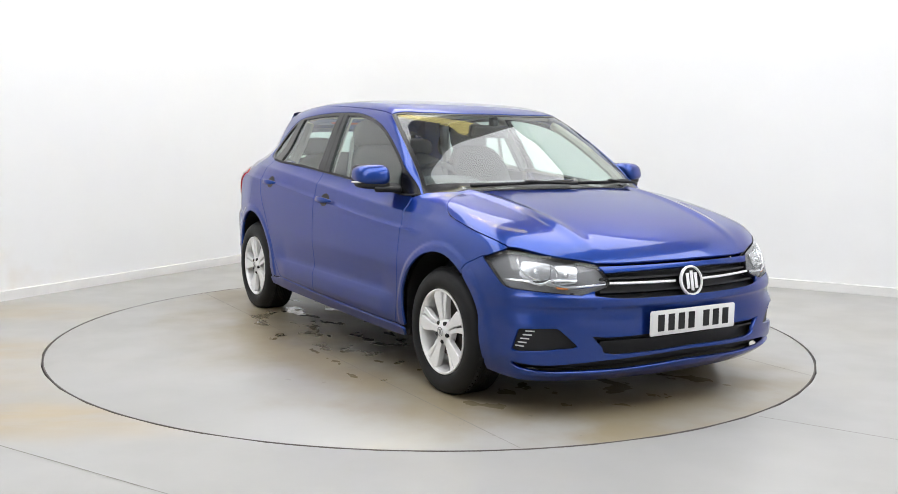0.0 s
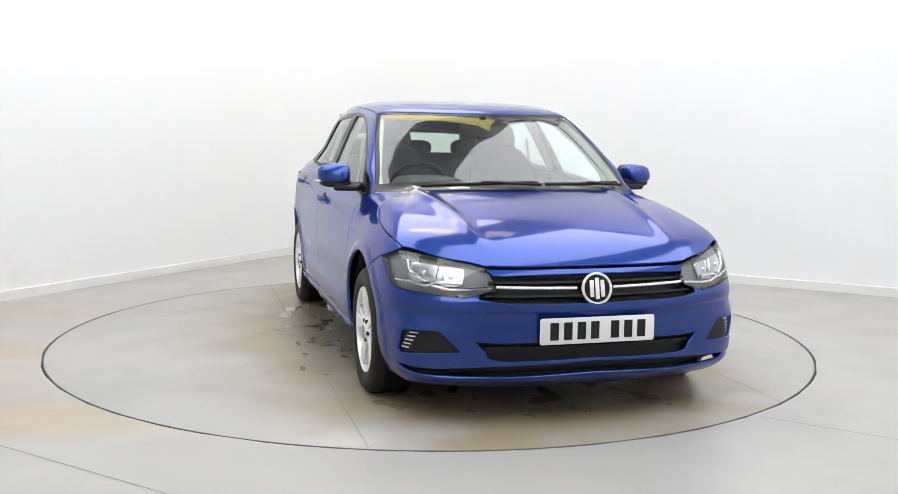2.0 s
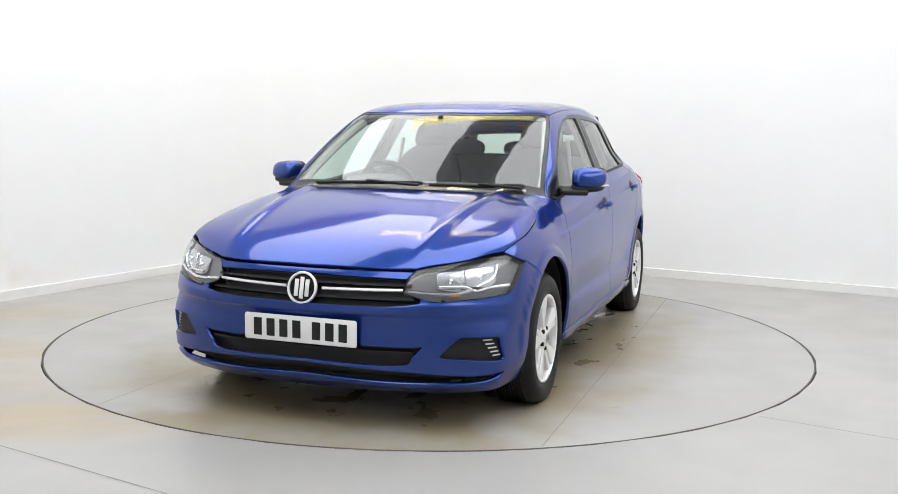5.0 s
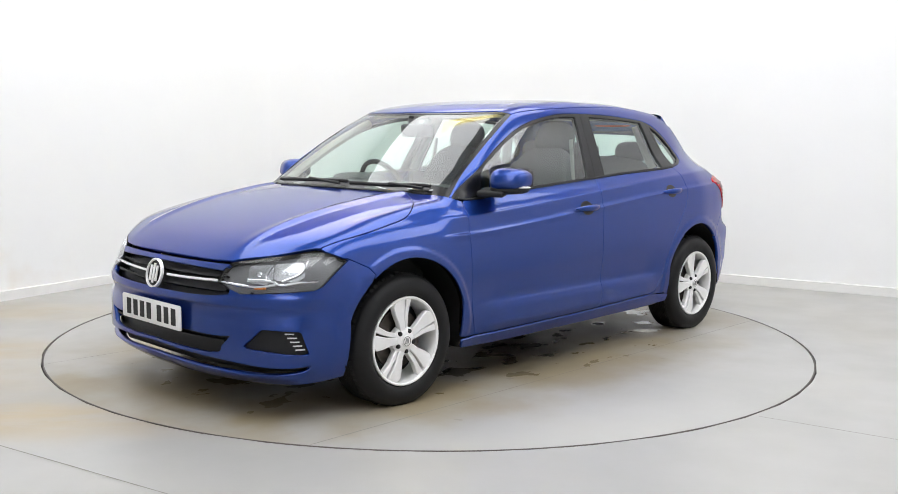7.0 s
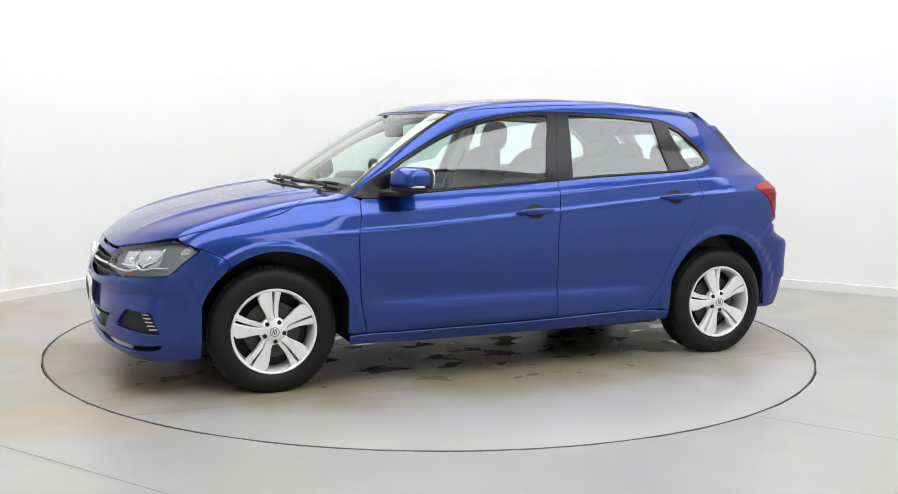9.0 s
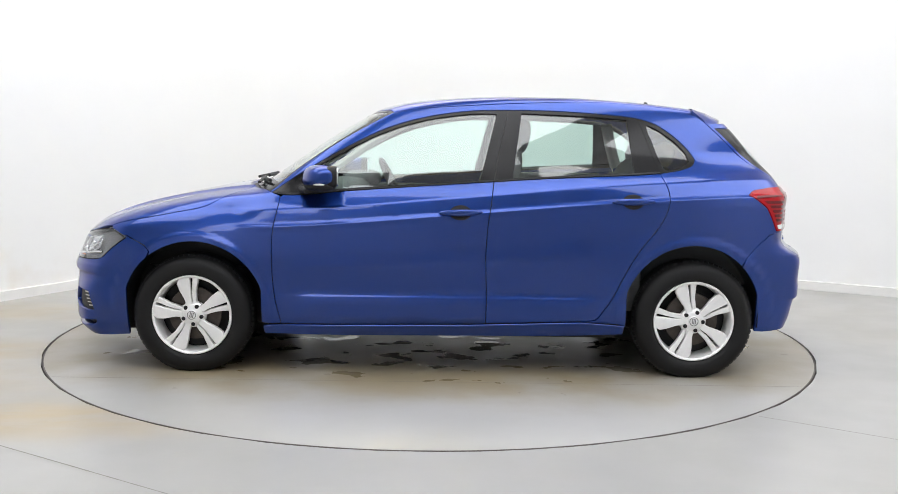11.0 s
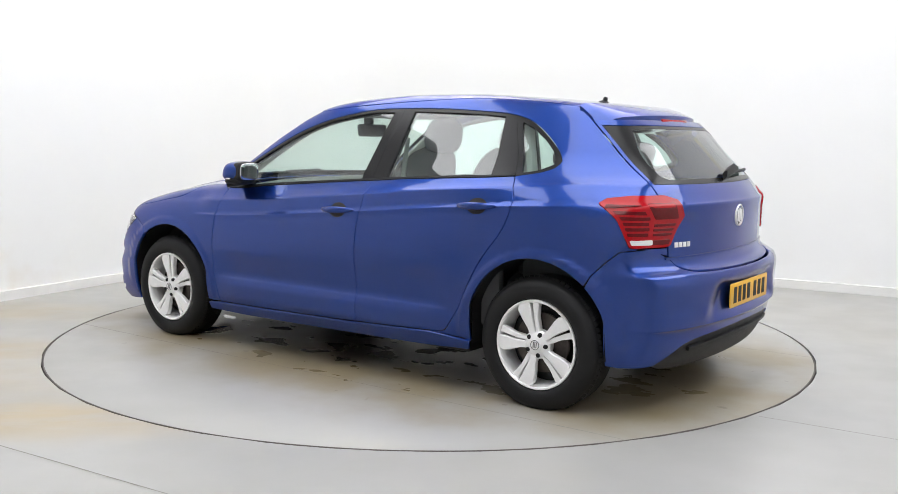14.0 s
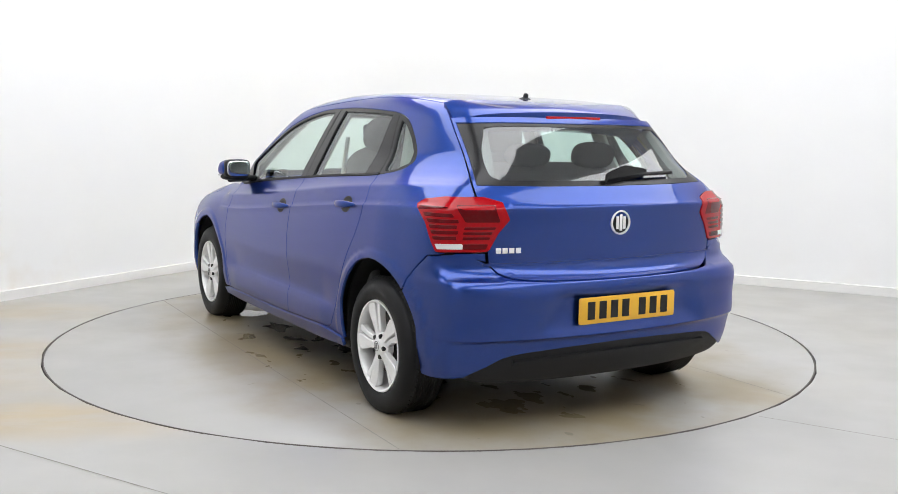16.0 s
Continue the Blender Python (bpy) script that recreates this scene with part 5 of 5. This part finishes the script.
# cabin
cabin = block("cabin_floor", (2.2, 1.42, 0.06), Matrix.Translation((-0.25, 0, 0.36)), TRIM, car, "dark carpeted cabin floor", bevel=0.02)
for s in (1, -1):
    for x0, x1, zt in ((0.80, -0.20, 0.90), (-0.24, -1.02, 0.98)):
        block("door_card", (x0 - x1, 0.05, zt - 0.32), Matrix.Translation(((x0 + x1) / 2, s * 0.725, (zt + 0.32) / 2)), TRIM, car, "grey plastic door lining", bevel=0.02)
    block("load_side", (0.62, 0.06, 0.55), Matrix.Translation((-1.36, s * 0.58, 0.72)), TRIM, car, bevel=0.02)
    b0 = side_places(s, smooth_line([(-0.262, 0.99), (-0.30, 1.16), (-0.335, 1.33)]))
    tube("pillar_trim", b0 - np.array([0, s * 0.045, 0]), 0.032, LINING, car, "pale pillar lining", n=8)
    belt = side_places(s, [(-0.30, 1.28)])[0]
    tube("seat_belt", [(-0.31, belt[1] - s * 0.085, 1.20), (-0.30, belt[1] - s * 0.05, 0.95), (-0.28, belt[1] - s * 0.02, 0.70)], 0.012, LINING, car, "pale grey seat belt", n=6)

    def cushion(q):
        return (q.x + 0.02 * (q.y / 0.25) ** 2, q.y, q.z)
    seat = pillow("front_seat", (0.52, 0.50, 0.17), Matrix.Translation((0.02, s * 0.36, 0.53)) @ pose(0, 0, 0, 0, -8, 0), SEAT, car, "dark grey cloth front seat", 4.0)
    pillow("backrest", (0.15, 0.49, 0.66), Matrix.Translation((-0.285, s * 0.36, 0.83)) @ pose(0, 0, 0, 0, -17, 0), SEAT, seat, power=3.6, shape=lambda q: (q.x + 0.06 * (q.y / 0.25) ** 2, q.y * (1 - 0.22 * max(0, q.z / 0.33)), q.z))
    head = pillow("headrest", (0.11, 0.27, 0.19), Matrix.Translation((-0.405, s * 0.36, 1.215)) @ pose(0, 0, 0, 0, -12, 0), SEAT, seat, power=2.8, shape=lambda q: (q.x, q.y * (1 - 0.12 * q.z / 0.1), q.z))
    for k in (-0.06, 0.06):
        tube("headrest_post", [(-0.37, s * 0.36 + k, 1.06), (-0.395, s * 0.36 + k, 1.17)], 0.006, CHROME, seat, n=6)
bench = pillow("rear_bench", (0.50, 1.24, 0.18), Matrix.Translation((-0.78, 0, 0.56)), SEAT, car, "dark grey cloth rear bench", 5.0, nu=40)
pillow("bench_back", (0.16, 1.22, 0.60), Matrix.Translation((-1.07, 0, 0.80)) @ pose(0, 0, 0, 0, -22, 0), SEAT, bench, power=5.0, nu=40)
for y, h in ((0.40, 0.13), (0.0, 0.11), (-0.40, 0.13)):
    pillow("headrest", (0.10, 0.25, h), Matrix.Translation((-1.185, y, 1.125)) @ pose(0, 0, 0, 0, -15, 0), SEAT, bench, power=2.8)
block("parcel_shelf", (0.42, 1.04, 0.03), Matrix.Translation((-1.41, 0, 0.985)), TRIM, car, "grey parcel shelf", bevel=0.01)
pillow("dashboard", (0.56, 1.36, 0.30), Matrix.Translation((0.72, 0, 0.80)) @ pose(0, 0, 0, 0, 6, 0), TRIM, car, "dark grey moulded dashboard", 4.0, nu=40)
pillow("instrument_cowl", (0.22, 0.36, 0.10), Matrix.Translation((0.52, -0.36, 0.945)), TRIM, car, "hooded instrument cluster", 3.0)
# steering wheel on the right-hand side
sw = Matrix.Translation((0.33, -0.36, 0.90)) @ pose(0, 0, 0, 0, -64, 0)
ring = [sw @ Vector((0.175 * math.cos(a), 0.175 * math.sin(a), 0)) for a in np.linspace(0, 2 * math.pi, 41)]
steer = tube("steering_wheel", ring, 0.015, BLACK, car, "black three-spoke steering wheel", n=10)
pillow("wheel_boss", (0.11, 0.13, 0.05), sw, BLACK, steer)
for a in (0, 90, 180, 270)[1:]:
    tube("wheel_spoke", [sw @ Vector((0.04 * math.cos(radians(a)), 0.04 * math.sin(radians(a)), 0)), sw @ Vector((0.17 * math.cos(radians(a)), 0.17 * math.sin(radians(a)), 0))], 0.014, BLACK, steer, n=8)
rv = block("rear_view_mirror", (0.035, 0.25, 0.075), Matrix.Translation((0.40, 0.0, 1.240)) @ pose(0, 0, 0, 0, 8, 0), BLACK, car, "black interior mirror", bevel=0.016, seg=3)
block("mirror_stalk", (0.06, 0.03, 0.05), Matrix.Translation((0.43, 0, 1.30)), BLACK, rv, bevel=0.008)
half = closed(smooth_line([(0.37, 0), (0.36, 0.2), (0.31, 0.42), (0.25, 0.56)]), smooth_line([(0.25, 0.56), (-0.4, 0.545), (-1.27, 0.50)]), smooth_line([(-1.27, 0.50), (-1.30, 0.2), (-1.30, 0)]))
panel("headlining", TOP, closed(half, half[::-1] * [1, -1]), LINING, car, "pale grey headlining", offset=-0.030, lip=0.02)
for s in (1, -1):
    q = on_skin(TOP, smooth_line([(0.93, 0.72), (0.778, 0.70), (0.547, 0.66), (0.385, 0.63), (0.27, 0.60)]) * [1, s])
    tube("pillar_trim", q - skin_normal(q) * 0.05, 0.026, LINING, car, "pale pillar lining", n=8)
    q = np.array([(-1.02, s * 0.535, 1.29), (-1.06, s * 0.575, 1.15), (-1.10, s * 0.62, 1.03)])
    tube("pillar_trim", q, 0.035, LINING, car, "pale pillar lining", n=8)
    q = on_skin(TAIL, smooth_line([(-s * 0.66, 1.27), (-s * 0.64, 1.15), (-s * 0.60, 1.02)]))
    tube("pillar_trim", q - skin_normal(q) * 0.05, 0.035, TRIM, car, n=8)
# heading of the car on the turntable over time, in degrees
HEADINGS = [(0.0, -59.63), (0.5, -61.07), (1.0, -64.33), (1.5, -68.93), (2.0, -75.04), (2.5, -80.91), (3.0, -87.16), (3.5, -92.97), (4.0, -99.23),
            (6.5, -128.79), (7.0, -134.94), (7.5, -140.65), (8.0, -146.78), (8.5, -152.41), (9.0, -158.47),
            (11.5, -187.13), (12.0, -193.20), (12.5, -198.96), (13.0, -205.05), (13.5, -210.77), (14.0, -216.78), (14.5, -222.56), (15.0, -228.69), (15.5, -234.45), (16.0, -240.57)]
CAR_AT = (-0.075, 0.191)        # the car's middle on the turning disc


def motions():
    walk(turntable, [(t, pose(0, 0, 0, 0, 0, a)) for t, a in HEADINGS])
    walk(car, [(t, pose(0, 0, 0, 0, 0, a) @ pose(*CAR_AT, 0)) for t, a in HEADINGS])


motions()
